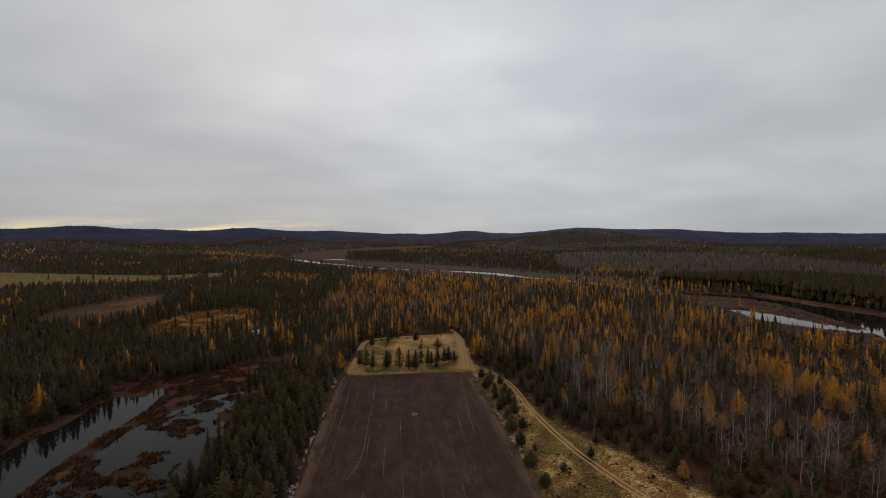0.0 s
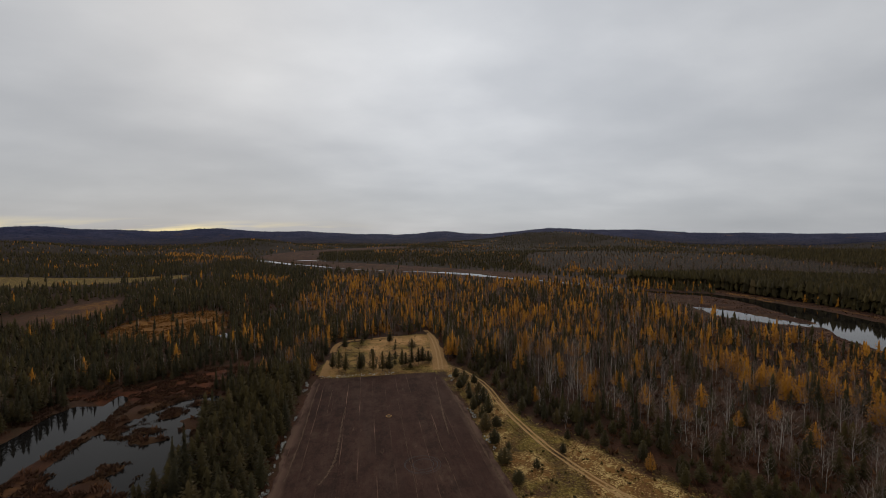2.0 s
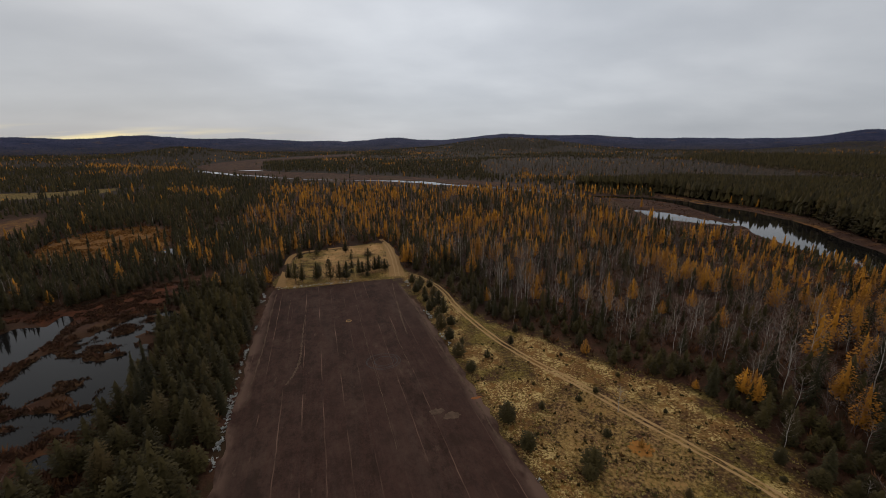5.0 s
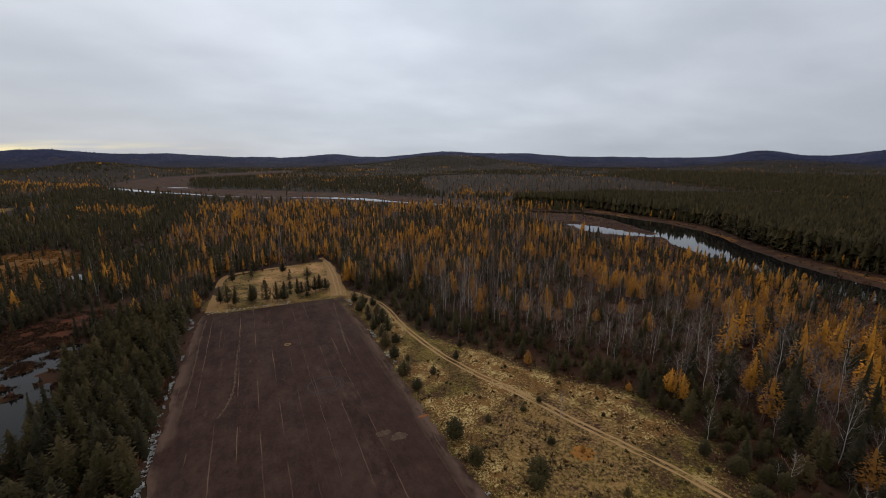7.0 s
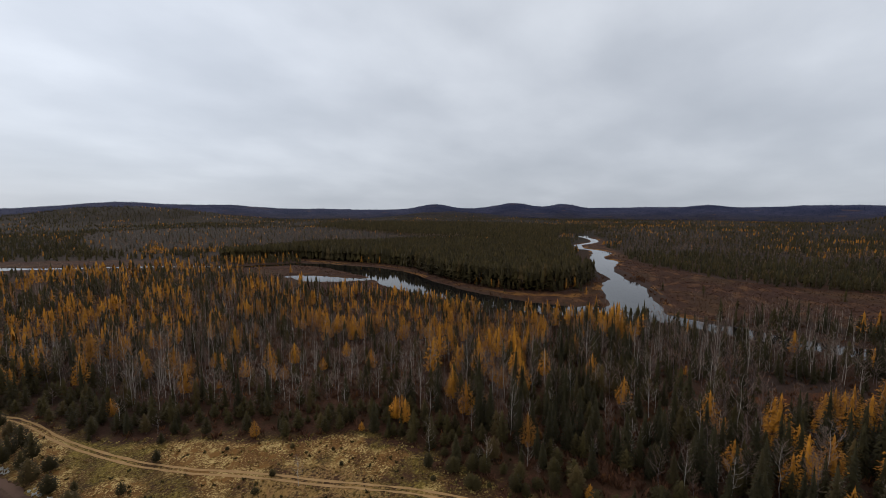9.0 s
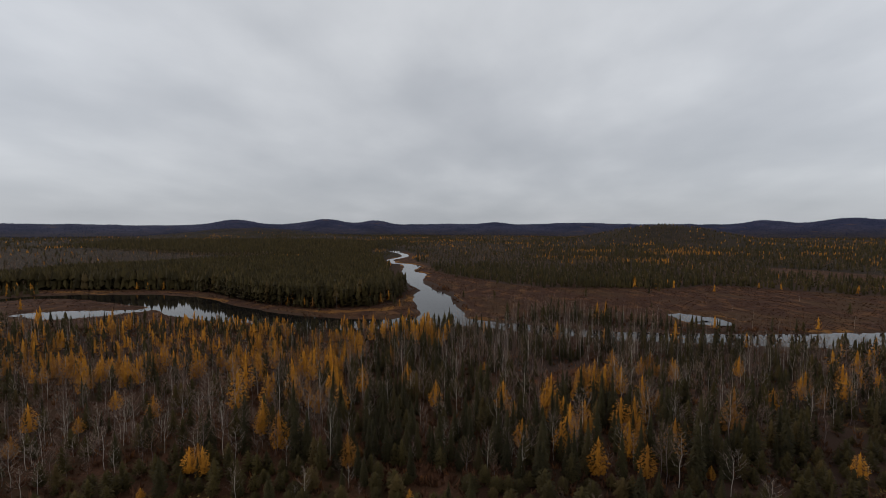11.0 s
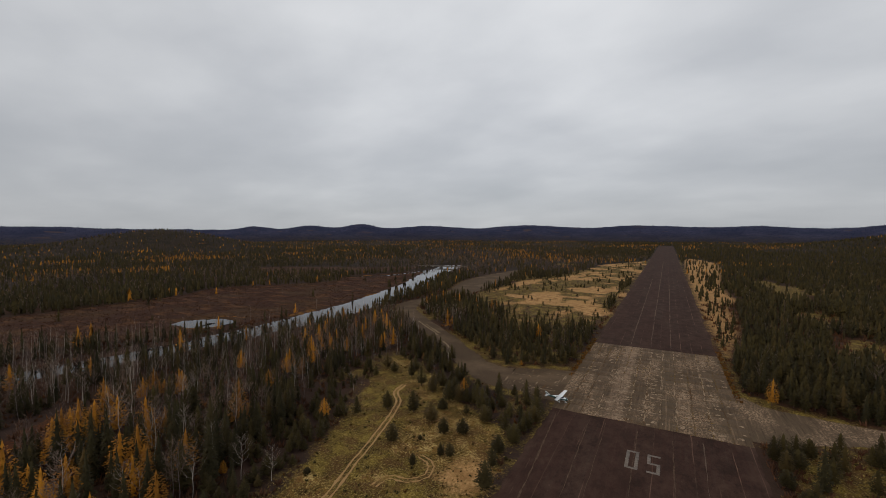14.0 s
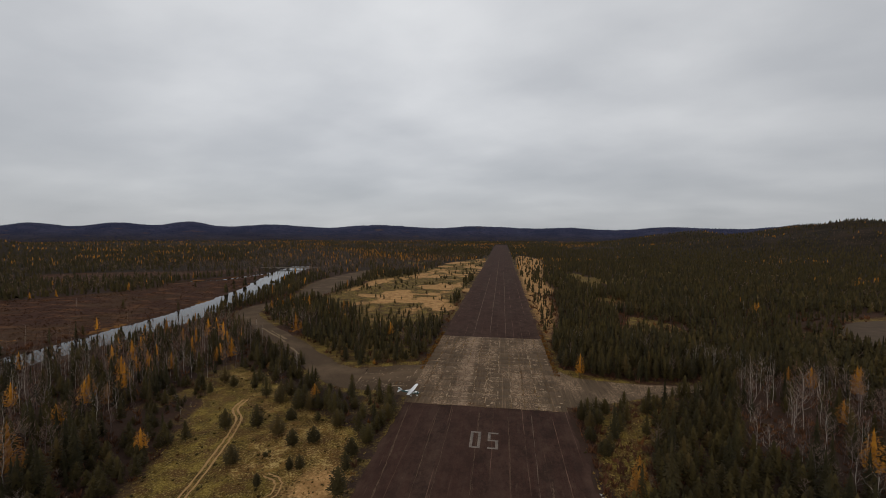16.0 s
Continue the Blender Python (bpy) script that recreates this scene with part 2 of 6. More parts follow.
def asphalt_material():
    m = Mat("old_asphalt", 0.95, 0, 0.08)
    fine, mid = m.noise(2.2, 5, 0.7), m.noise(0.09, 5, 0.6, (1, 0.35, 1))
    c = m.mix(m.range(fine, 0.3, 0.7), (0.0319, 0.0150, 0.0110), (0.0545, 0.0266, 0.0186))
    c = m.mix(m.range(mid, 0.38, 0.72), c, (0.0635, 0.0332, 0.0231))
    long_streak = m.noise(0.9, 4, 0.7, (1.6, 0.06, 1), (21, 5, 0))
    c = m.mix(m.math("MULTIPLY", m.range(long_streak, 0.45, 0.72), 0.40), c, (0.0615, 0.0403, 0.0301))
    grit = m.noise(0.8, 6, 0.8, (1, 0.5, 1), (2, 33, 0))
    c = m.mix(m.math("MULTIPLY", m.range(grit, 0.54, 0.78), 0.5), c, (0.0615, 0.0403, 0.0301))
    c = m.mix(m.math("MULTIPLY", m.range(grit, 0.50, 0.30), 0.6), c, (0.0154, 0.0096, 0.0075))
    wide_wear = m.noise(0.022, 4, 0.6, (3.0, 0.5, 1), (6, 1, 0))
    c = m.mix(m.math("MULTIPLY", m.range(wide_wear, 0.50, 0.68), 0.4), c, (0.0762, 0.0501, 0.0361))
    blotch = m.noise(0.20, 6, 0.72, (1, 0.6, 1), (14, 2, 0))
    c = m.mix(m.math("MULTIPLY", m.range(blotch, 0.52, 0.40), 0.55), c, (0.0197, 0.0112, 0.0079))
    c = m.mix(m.math("MULTIPLY", m.range(blotch, 0.55, 0.66), 0.45), c, (0.0882, 0.0527, 0.0349))
    # paving lanes about 4.6 m wide, with worn pale seams that come and go
    sep = m.n.new("ShaderNodeSeparateXYZ")
    m.l.new(m.geo.outputs["Position"], sep.inputs[0])
    wob = m.math("MULTIPLY", m.math("SUBTRACT", m.noise(0.12, 2), 0.5), 0.5)
    u = m.math("DIVIDE", m.math("ADD", sep.outputs[0], wob), 4.75)
    lane = m.math("ABSOLUTE", m.math("SUBTRACT", m.math("FRACT", u), 0.5))
    seam = m.range(lane, 0.034, 0.010)
    worn = m.range(m.noise(0.085, 4, 0.6, (2.2, 0.5, 1), (7, 2, 0)), 0.48, 0.64, 0.02, 1.0)
    pick = m.n.new("ShaderNodeTexWhiteNoise")
    pick.noise_dimensions = "1D"
    m.l.new(m.math("ADD", m.math("FLOOR", u), 31.7), pick.inputs["W"])
    worn = m.math("MULTIPLY", worn, m.range(pick.outputs[0], 0.1, 0.8, 0.25, 1.0))
    c = m.mix(m.math("MULTIPLY", m.math("MULTIPLY", seam, worn), 0.8), c, (0.2436, 0.1399, 0.0930))
    cell = m.n.new("ShaderNodeTexWhiteNoise")
    cell.noise_dimensions = "1D"
    m.l.new(m.math("FLOOR", m.math("ADD", u, 0.5)), cell.inputs["W"])
    c = m.mix(m.math("MULTIPLY", cell.outputs[0], 0.30), c, (0.0606, 0.0300, 0.0216))
    # pale blotches where the top has gone
    blot = m.range(m.noise(0.33, 5, 0.7, (1, 0.3, 1), (3, 9, 0)), 0.63, 0.72)
    c = m.mix(m.math("MULTIPLY", blot, 0.45), c, (0.1427, 0.0849, 0.0570))
    # the outer lanes have weathered paler and pinkish
    edge = m.math("MINIMUM", m.math("SUBTRACT", sep.outputs[0], RUNWAY_LEFT), m.math("SUBTRACT", RUNWAY_RIGHT, sep.outputs[0]))
    edge = m.math("MULTIPLY", m.math("MULTIPLY", m.range(edge, 3.4, 1.0), m.range(sep.outputs[1], -40, 70, 0.2, 1.0)), m.range(m.noise(0.16, 4, 0.6, (1, 0.45, 1), (11, 4, 0)), 0.40, 0.54))
    c = m.mix(m.math("MULTIPLY", edge, 0.80), c, (0.1392, 0.0826, 0.0581))
    m.bump(fine, 0.3, 0.03)
    return m.done(c)


def concrete_material(name, a, b, c2):
    m = Mat(name, 0.95, 0, 0.1)
    o = m.n.new("ShaderNodeObjectInfo")
    fine, mid = m.noise(2.5, 5, 0.7), m.noise(0.16, 6, 0.7, (1, 0.7, 1))
    c = m.mix(m.range(fine, 0.3, 0.7), a, b)
    c = m.mix(m.range(mid, 0.42, 0.62), c, c2)
    # whole slabs and whole lanes have weathered differently
    strip = m.n.new("ShaderNodeSeparateXYZ")
    m.l.new(m.geo.outputs["Position"], strip.inputs[0])
    col = m.n.new("ShaderNodeTexWhiteNoise")
    col.noise_dimensions = "1D"
    m.l.new(m.math("FLOOR", m.math("DIVIDE", m.math("ADD", strip.outputs[0], 22.5), 4.708)), col.inputs["W"])
    c = m.mix(m.math("MULTIPLY", col.outputs[0], 0.40), c, (0.088, 0.056, 0.034))
    c = m.mix(m.math("MULTIPLY", m.range(o.outputs["Random"], 0.55, 1.0), 0.40), c, (0.200, 0.134, 0.084))
    # scaled surface, broken into small pale flakes in drifts
    drift = m.range(m.noise(0.055, 4, 0.6, (1.6, 0.7, 1), (5, 1, 0)), 0.46, 0.62)
    flake = m.range(m.noise(1.1, 6, 0.8, (1.4, 0.8, 1), (9, 2, 0)), 0.47, 0.60)
    c = m.mix(m.math("MULTIPLY", m.math("MULTIPLY", drift, flake), 0.85), c, (0.430, 0.285, 0.175))
    drag = m.noise(1.0, 5, 0.75, (1.0, 0.05, 1), (30, 3, 0))
    c = m.mix(m.math("MULTIPLY", m.range(drag, 0.54, 0.68), 0.55), c, (0.270, 0.178, 0.108))
    c = m.mix(m.math("MULTIPLY", m.range(drag, 0.46, 0.32), 0.60), c, (0.050, 0.0310, 0.0190))
    band = m.range(m.math("ABSOLUTE", m.math("SUBTRACT", strip.outputs[0], 14.8)), 3.4, 1.8)
    c = m.mix(m.math("MULTIPLY", m.math("MULTIPLY", band, m.range(m.noise(0.8, 6, 0.8), 0.40, 0.60)), 0.60), c, (0.330, 0.220, 0.145))
    dark = m.noise(0.4, 6, 0.75, (1.2, 0.5, 1), (2, 8, 0))
    c = m.mix(m.math("MULTIPLY", m.range(dark, 0.56, 0.68), 0.6), c, (0.045, 0.0280, 0.0180))
    m.bump(fine, 0.3, 0.03)
    return m.done(c)


def gravel_material():
    m = Mat("gravel_road", 0.95, 0, 0.1)
    fine, mid, big = m.noise(2.2, 6, 0.75), m.noise(0.30, 5, 0.65), m.noise(0.05, 4, 0.6)
    c = m.mix(m.range(fine, 0.3, 0.7), (0.0480, 0.0300, 0.0180), (0.1150, 0.0740, 0.0440))
    c = m.mix(m.range(mid, 0.40, 0.68), c, (0.0850, 0.0561, 0.0323))
    c = m.mix(m.math("MULTIPLY", m.range(big, 0.48, 0.64), 0.6), c, (0.1658, 0.1096, 0.0646))
    c = m.mix(m.math("MULTIPLY", m.range(m.noise(0.7, 5, 0.75, at=(4, 4, 0)), 0.60, 0.72), 0.5), c, (0.0306, 0.0195, 0.0110))
    m.bump(fine, 0.3, 0.03)
    return m.done(c)


RUNWAY_LEFT, RUNWAY_RIGHT, RUNWAY_END, RUNWAY_FAR = -22.5, 34.0, 177.0, -2150.0
GROUND = ground_material()
ASPHALT = asphalt_material()
SLAB = concrete_material("old_concrete", (0.076, 0.0500, 0.0300), (0.135, 0.0920, 0.0570), (0.095, 0.0650, 0.0390))
GRAVEL = gravel_material()
YARD = plain("dark_yard_gravel", (0.040, 0.027, 0.018), (0.125, 0.086, 0.056), 0.12, 0.95, 0, 0.1)
PALE_GRAVEL = plain("pale_gravel", (0.125, 0.085, 0.048), (0.26, 0.18, 0.105), 0.9, 0.95, 0, 0.1)
WORN = plain("worn_asphalt", (0.038, 0.0225, 0.0150), (0.145, 0.0920, 0.0610), 0.8, 0.95, 0, 0.04)
TRACK = plain("sand_track", (0.200, 0.108, 0.040), (0.370, 0.210, 0.082), 0.8, 0.95, 0, 0.1)
RUT = plain("pale_rut_sand", (0.260, 0.146, 0.058), (0.45, 0.275, 0.118), 0.5, 0.95, 0, 0.1)
PAINT = plain("worn_white_paint", (0.060, 0.045, 0.036), (0.30, 0.245, 0.200), 1.2, 0.9)
RUBBER = plain("tyre_mark", (0.042, 0.034, 0.032), (0.072, 0.060, 0.056), 2.0, 0.95, 0, 0.05)
WHITE = plain("white_aircraft_paint", (0.76, 0.78, 0.78), (0.84, 0.85, 0.85), 2.0, 0.3, 0, 0.5)
TEAL = plain("dark_teal_paint", (0.012, 0.050, 0.050), (0.020, 0.075, 0.070), 2.0, 0.35, 0, 0.5)
GLASS = plain("dark_cabin_glass", (0.010, 0.014, 0.018), (0.020, 0.026, 0.030), 2.0, 0.08, 0, 0.6)
BLACK = plain("black_rubber", (0.012, 0.012, 0.012), (0.028, 0.027, 0.026), 5.0, 0.8)
METAL = plain("grey_metal", (0.30, 0.30, 0.31), (0.45, 0.45, 0.46), 5.0, 0.4, 0.8)
TIMBER = plain("weathered_timber", (0.12, 0.10, 0.085), (0.26, 0.23, 0.20), 2.0, 0.9)
RED_BROWN = plain("dark_red_brown", (0.05, 0.016, 0.012), (0.10, 0.035, 0.022), 4.0, 0.8)
STONE = plain("pale_stone", (0.35, 0.34, 0.31), (0.62, 0.61, 0.57), 1.5, 0.9)


def water_material(name, gloss):
    m = Mat(name, 0.04, 0, gloss)
    m.b.inputs["IOR"].default_value = 1.33
    m.bump(m.noise(0.35, 3, 0.5, (1, 1.6, 1)), 0.02, 0.2)
    return m.done(m.mix(m.noise(0.05, 3), (0.006, 0.006, 0.006), (0.012, 0.010, 0.008)))


WATER = water_material("river_water", 0.36)
BOG_WATER = water_material("peaty_water", 0.13)


# ---------------------------------------------------------------- the plan
def spline(points, steps=5):
    """A smooth line (Catmull-Rom) through a few control points of any width."""
    p = np.array(points, float)
    p = np.vstack([2 * p[0] - p[1], p, 2 * p[-1] - p[-2]])
    out = []
    for i in range(1, len(p) - 2):
        for k in range(steps):
            t = k / steps
            a, b, c, d = p[i - 1:i + 3]
            out.append(0.5 * (2 * b + (c - a) * t + (2 * a - 5 * b + 4 * c - d) * t * t + (3 * b - a - 3 * c + d) * t ** 3))
    out.append(p[-2])
    return np.array(out)


def ring(points, steps=4):
    """A closed smooth outline."""
    p = np.array(points, float)
    out = []
    for i in range(len(p)):
        a, b, c, d = (p[(i + k) % len(p)] for k in (-1, 0, 1, 2))
        for k in range(steps):
            t = k / steps
            out.append(0.5 * (2 * b + (c - a) * t + (2 * a - 5 * b + 4 * c - d) * t * t + (3 * b - a - 3 * c + d) * t ** 3))
    return np.array(out)


def in_path(path, x, y):
    """How far inside a strip (centre line x, y and width) each place lies; below 0 outside."""
    best = np.full(x.shape, -1e9)
    for (ax, ay, aw), (bx, by, bw) in zip(path[:-1], path[1:]):
        dx, dy = bx - ax, by - ay
        t = np.clip(((x - ax) * dx + (y - ay) * dy) / (dx * dx + dy * dy + 1e-9), 0, 1)
        best = np.maximum(best, (aw + (bw - aw) * t) / 2 - np.hypot(x - ax - t * dx, y - ay - t * dy))
    return best


def in_ring(pts, x, y):
    """How far inside a closed outline each place lies; below 0 outside."""
    dist, inside = np.full(x.shape, 1e9), np.zeros(x.shape, bool)
    for (ax, ay), (bx, by) in zip(pts, np.roll(pts, -1, 0)):
        dx, dy = bx - ax, by - ay
        t = np.clip(((x - ax) * dx + (y - ay) * dy) / (dx * dx + dy * dy + 1e-9), 0, 1)
        dist = np.minimum(dist, np.hypot(x - ax - t * dx, y - ay - t * dy))
        if ay != by:
            inside ^= ((ay > y) != (by > y)) & (x < ax + dx * (y - ay) / dy)
    return np.where(inside, dist, -dist)


TABLE = np.random.RandomState(5).rand(256, 256)


def patchy(x, y, size, seed=0):
    """Smooth random values from 0 to 1 in patches of that size in metres."""
    u, v = x / size + 17.3 * seed, y / size + 9.1 * seed
    i, j = np.floor(u).astype(int), np.floor(v).astype(int)
    f, g = u - i, v - j
    f, g = f * f * (3 - 2 * f), g * g * (3 - 2 * g)
    a, b = TABLE[i % 256, j % 256], TABLE[(i + 1) % 256, j % 256]
    c, d = TABLE[i % 256, (j + 1) % 256], TABLE[(i + 1) % 256, (j + 1) % 256]
    return (a * (1 - f) + b * f) * (1 - g) + (c * (1 - f) + d * f) * g


def soft(v, lo, hi):
    t = np.clip((v - lo) / (hi - lo), 0, 1)
    return t * t * (3 - 2 * t)



# rivers and ponds: centre line and width
RIVER = spline([(352, -690, 34), (330, -605, 36), (310, -540, 34), (292, -488, 30), (264, -412, 28), (236, -306, 28), (225, -256, 32),
                (223, -220, 30), (222, -185, 27), (224, -150, 22), (229, -110, 19), (240, -60, 16), (258, -18, 18), (262, 18, 24),
                (254, 60, 26), (262, 100, 28), (274, 135, 34), (287, 165, 42), (303, 190, 44), (323, 217, 44),
                (341, 258, 42), (350, 306, 26), (351, 340, 20), (338, 370, 18), (298, 402, 14), (278, 455, 12), (235, 520, 10)])
UPPER_RIVER = spline([(235, 520, 10), (187, 581, 16), (162, 629, 28), (130, 664, 24), (95, 690, 9), (30, 725, 7), (-45, 785, 9), (-104, 866, 13),
                      (-143, 904, 17), (-199, 986, 22), (-262, 1085, 22)])
BRANCH = spline([(264, 8, 34), (284, 6, 32), (310, 10, 30), (338, 14, 33), (373, 18, 31), (397, 22, 14), (423, 30, 17), (462, 41, 18), (500, 44, 24),
                 (535, 48, 32), (573, 60, 18), (620, 61, 22), (649, 62, 26), (684, 75, 18), (702, 97, 12), (740, 108, 12), (784, 114, 14), (860, 98, 14),
                 (938, 108, 18), (1000, 130, 14), (1057, 149, 34), (1085, 156, 30)])
OXBOW = spline([(276, 304, 6), (279, 290, 20), (279, 262, 30), (285, 243, 22), (298, 225, 9)])
MARSH_POND = spline([(292, -158, 10), (280, -163, 24), (268, -168, 27), (257, -168, 10)])
LEFT_POND = spline([(-92, 40, 16), (-94, 70, 18), (-95, 100, 17), (-97, 118, 18), (-97, 132, 20), (-95, 146, 21), (-95, 158, 20), (-94, 165, 14)])
FAR_POND = spline([(-176, 1062, 14), (-152, 1062, 28), (-124, 1040, 26), (-96, 1012, 12)])
FAR_POND_TWO = spline([(160, 1735, 22), (188, 1735, 32), (222, 1722, 22)])
FAR_CREEK = spline([(392, -432, 5), (377, -450, 9), (352, -478, 9), (344, -526, 9), (340, -590, 8)])
WATERS = [RIVER, UPPER_RIVER, BRANCH, OXBOW, MARSH_POND, LEFT_POND, FAR_POND, FAR_POND_TWO, FAR_CREEK]
WET_MARSH = ring([(-82, 105), (-81, 122), (-81, 138), (-76, 148), (-70, 158), (-61, 169), (-51, 160), (-55, 145), (-51, 127), (-52, 104), (-56, 70), (-78, 70)])
WET_GAP = spline([(-86, 240, 8), (-82, 285, 10), (-76, 325, 9), (-66, 352, 8)])

# roads: centre line and width
TAXIWAY = spline([(20, -164, 46), (46, -164, 30), (60, -162, 23), (75, -169, 16), (90, -184, 14), (110, -204, 13.5), (140, -231, 14), (170, -259, 15),
                  (188, -283, 17), (192, -306, 15), (186, -335, 13), (184, -375, 26), (192, -420, 38), (202, -480, 46), (208, -560, 32), (210, -640, 12)], 8)
TAXIWAY_WEST = spline([(-14, -164, 44), (-28, -161, 32), (-42, -163, 20), (-60, -166, 11), (-80, -172, 5)], 6)
SAND_TRACK = spline([(31, 181, 4.5), (36, 185, 4), (42, 176, 2.2), (47, 158, 2.4), (47.5, 130, 2.4), (52, 101, 2.4), (60, 79, 2.4), (66, 60, 2.4),
                     (72, 42, 2.4), (75, 22, 2.4), (74, 0, 2.4), (70, -30, 2.4), (66.5, -62, 2.4), (71.4, -83, 2.4), (76.7, -102, 2.4),
                     (80.2, -112.5, 2.4), (83.6, -120, 2.6), (89, -126, 2.8), (90.5, -134, 2.4)], 8)
END_ROAD = spline([(33, 180, 7), (36, 205, 6), (38, 230, 4.5), (38, 246, 3.5), (37, 258, 2)], 6)
END_ROAD_WEST = spline([(-18, 180, 4), (-17, 205, 3), (-14, 235, 3), (5, 242, 3), (36, 246, 3)], 6)
TURN_TRACK = spline([(57.5, -92.6, 2.6), (52.8, -90.2, 2.6), (51.4, -85.4, 2.6), (54.3, -81.6, 2.6), (59.2, -80.6, 2.6), (60.2, -76, 2.4)], 6)

# open ground
CLEARING = ring([(34, 182), (44, 178), (49, 150), (52, 124), (61, 111), (69, 93), (77, 79), (84, 72), (86, 55), (82, 40), (80, 22),
                 (79, -10), (78, -50), (83, -76), (96, -108), (111, -142), (117, -160), (106, -164), (88, -152), (62, -130), (40, -112),
                 (34, -60), (34, 60), (34, 150)])
END_CLEARING = ring([(-19, 178), (-16, 212), (-12, 232), (3, 240), (34, 248), (39, 236), (37, 205), (35, 178)])
DUNE = ring([(166, -372), (150, -322), (120, -286), (90, -258), (66, -262), (40, -285), (37, -420), (37, -560), (38, -760), (36, -990), (62, -940), (104, -790),
             (124, -590), (158, -495)])
WEST_VERGE = ring([(-23, -250), (-38, -280), (-45, -330), (-48, -400), (-58, -440), (-58, -560), (-90, -980), (-36, -1120), (-22, -600)])
WEST_GAP = ring([(-24, -100), (-31, -142), (-48, -143), (-40, -112), (-33, -88)])
BARE_YARD = ring([(-196, -262), (-240, -318), (-330, -330), (-330, -240), (-222, -240)])
BIRCH_HOLLOW = ring([(-98, -180), (-82, -150), (-68, -124), (-80, -106), (-112, -114), (-137, -146), (-127, -178)])
WEST_GLADES = [ring([(-77, -268), (-84, -292), (-95, -312), (-113, -288), (-108, -256), (-92, -256)]), ring([(-84, -350), (-88, -392), (-102, -384), (-98, -350)]),
               ring([(-95, -450), (-94, -540), (-84, -600), (-108, -645), (-118, -540), (-110, -455)])]
MARSH = ring([(268, -20), (285, -80), (256, -130), (242, -200), (244, -260), (252, -312), (272, -372), (308, -475), (330, -542), (349, -538),
              (381, -449), (379, -414), (366, -382), (395, -333), (430, -275), (408, -216), (412, -107), (443, -55), (471, -36), (544, 14), (650, 36), (780, 72),
              (930, 84), (1040, 118), (930, 118), (860, 108), (780, 124), (700, 84), (650, 78), (540, 58), (440, 16), (380, -2), (320, -14)])
BANK_MARSH = ring([(254, 140), (250, 190), (240, 230), (246, 262), (245, 300), (262, 345), (284, 396), (335, 365), (342, 335), (336, 299), (320, 250), (299, 212), (279, 187), (264, 158)])
SPIT = ring([(285, 30), (272, 60), (280, 95), (296, 130), (313, 165), (350, 218), (368, 272), (364, 318), (360, 366), (384, 395), (386, 300), (380, 240), (336, 177), (314, 138), (302, 80), (328, 46), (392, 38), (350, 34)])
FAR_MARSH = ring([(260, 500), (290, 545), (215, 661), (143, 759), (46, 869), (-98, 1010), (-134, 1253), (-132, 1487), (55, 1693), (229, 2209), (128, 2285), (-68, 1985),
                  (-231, 1646), (-294, 1461), (-292, 1227), (-160, 917), (20, 690), (94, 615), (184, 552)])
FAR_MARSH_TWO = ring([(90, 1660), (150, 1800), (280, 1790), (260, 1690), (170, 1630)])
FAR_MARSH_THREE = ring([(400, -530), (380, -620), (480, -560), (620, -500), (600, -430), (500, -440)])
RED_BOG = ring([(-132, 168), (-108, 178), (-90, 180), (-65, 203), (-48, 207), (-50, 186), (-62, 172), (-74, 163), (-88, 166), (-106, 172)])
ORANGE_BOG = ring([(-151, 266), (-160, 330), (-116, 354), (-90, 290), (-103, 259), (-132, 255)])
BROWN_BOG = ring([(-246, 318), (-256, 369), (-238, 452), (-196, 388), (-194, 341), (-211, 300)])
YELLOW_FIELD = ring([(-470, 515), (-560, 600), (-640, 720), (-359, 655), (-268, 684), (-272, 606), (-390, 552)])
# stands of trees
PLANTATION = ring([(330, 470), (386, 398), (386, 330), (392, 290), (384, 240), (340, 180), (316, 138), (306, 95), (310, 66), (345, 50), (395, 42), (440, 66), (500, 78), (560, 92),
                   (650, 108), (720, 128), (800, 156), (980, 190), (1500, 300), (1900, 800), (1400, 1300), (1130, 985), (860, 480), (805, 268), (774, 348), (707, 428), (543, 484), (390, 577)])
ASPEN_BELT = ring([(297, 636), (390, 582), (543, 489), (707, 433), (774, 353), (812, 280), (860, 482), (965, 693), (1087, 982), (1114, 1280), (932, 1392), (665, 1418), (450, 1100)])
GOLD_STRIPS = [ring([(322, 650), (345, 612), (405, 568), (415, 590), (372, 650), (395, 740)]), ring([(725, 432), (790, 398), (772, 318), (800, 270), (815, 300), (800, 420), (760, 450)]),
               ring([(-560, 1300), (-395, 1190), (-300, 1060), (-270, 1090), (-380, 1290), (-640, 1560)]), ring([(-180, 600), (-120, 540), (-95, 560), (-150, 640)])]
ISLAND_WOOD = ring([(-92, 1040), (-35, 960), (36, 900), (80, 1000), (48, 1138), (-110, 1380)])
EAST_GLADE = ring([(158, -23), (148, -33), (150, -46), (160, -62), (174, -70), (180, -56), (174, -38), (164, -26)])
GOLDEN_GROVE = ring([(176, -74), (166, -94), (118, -70), (90, -50), (92, -34), (122, -26), (144, -36), (158, -60)])


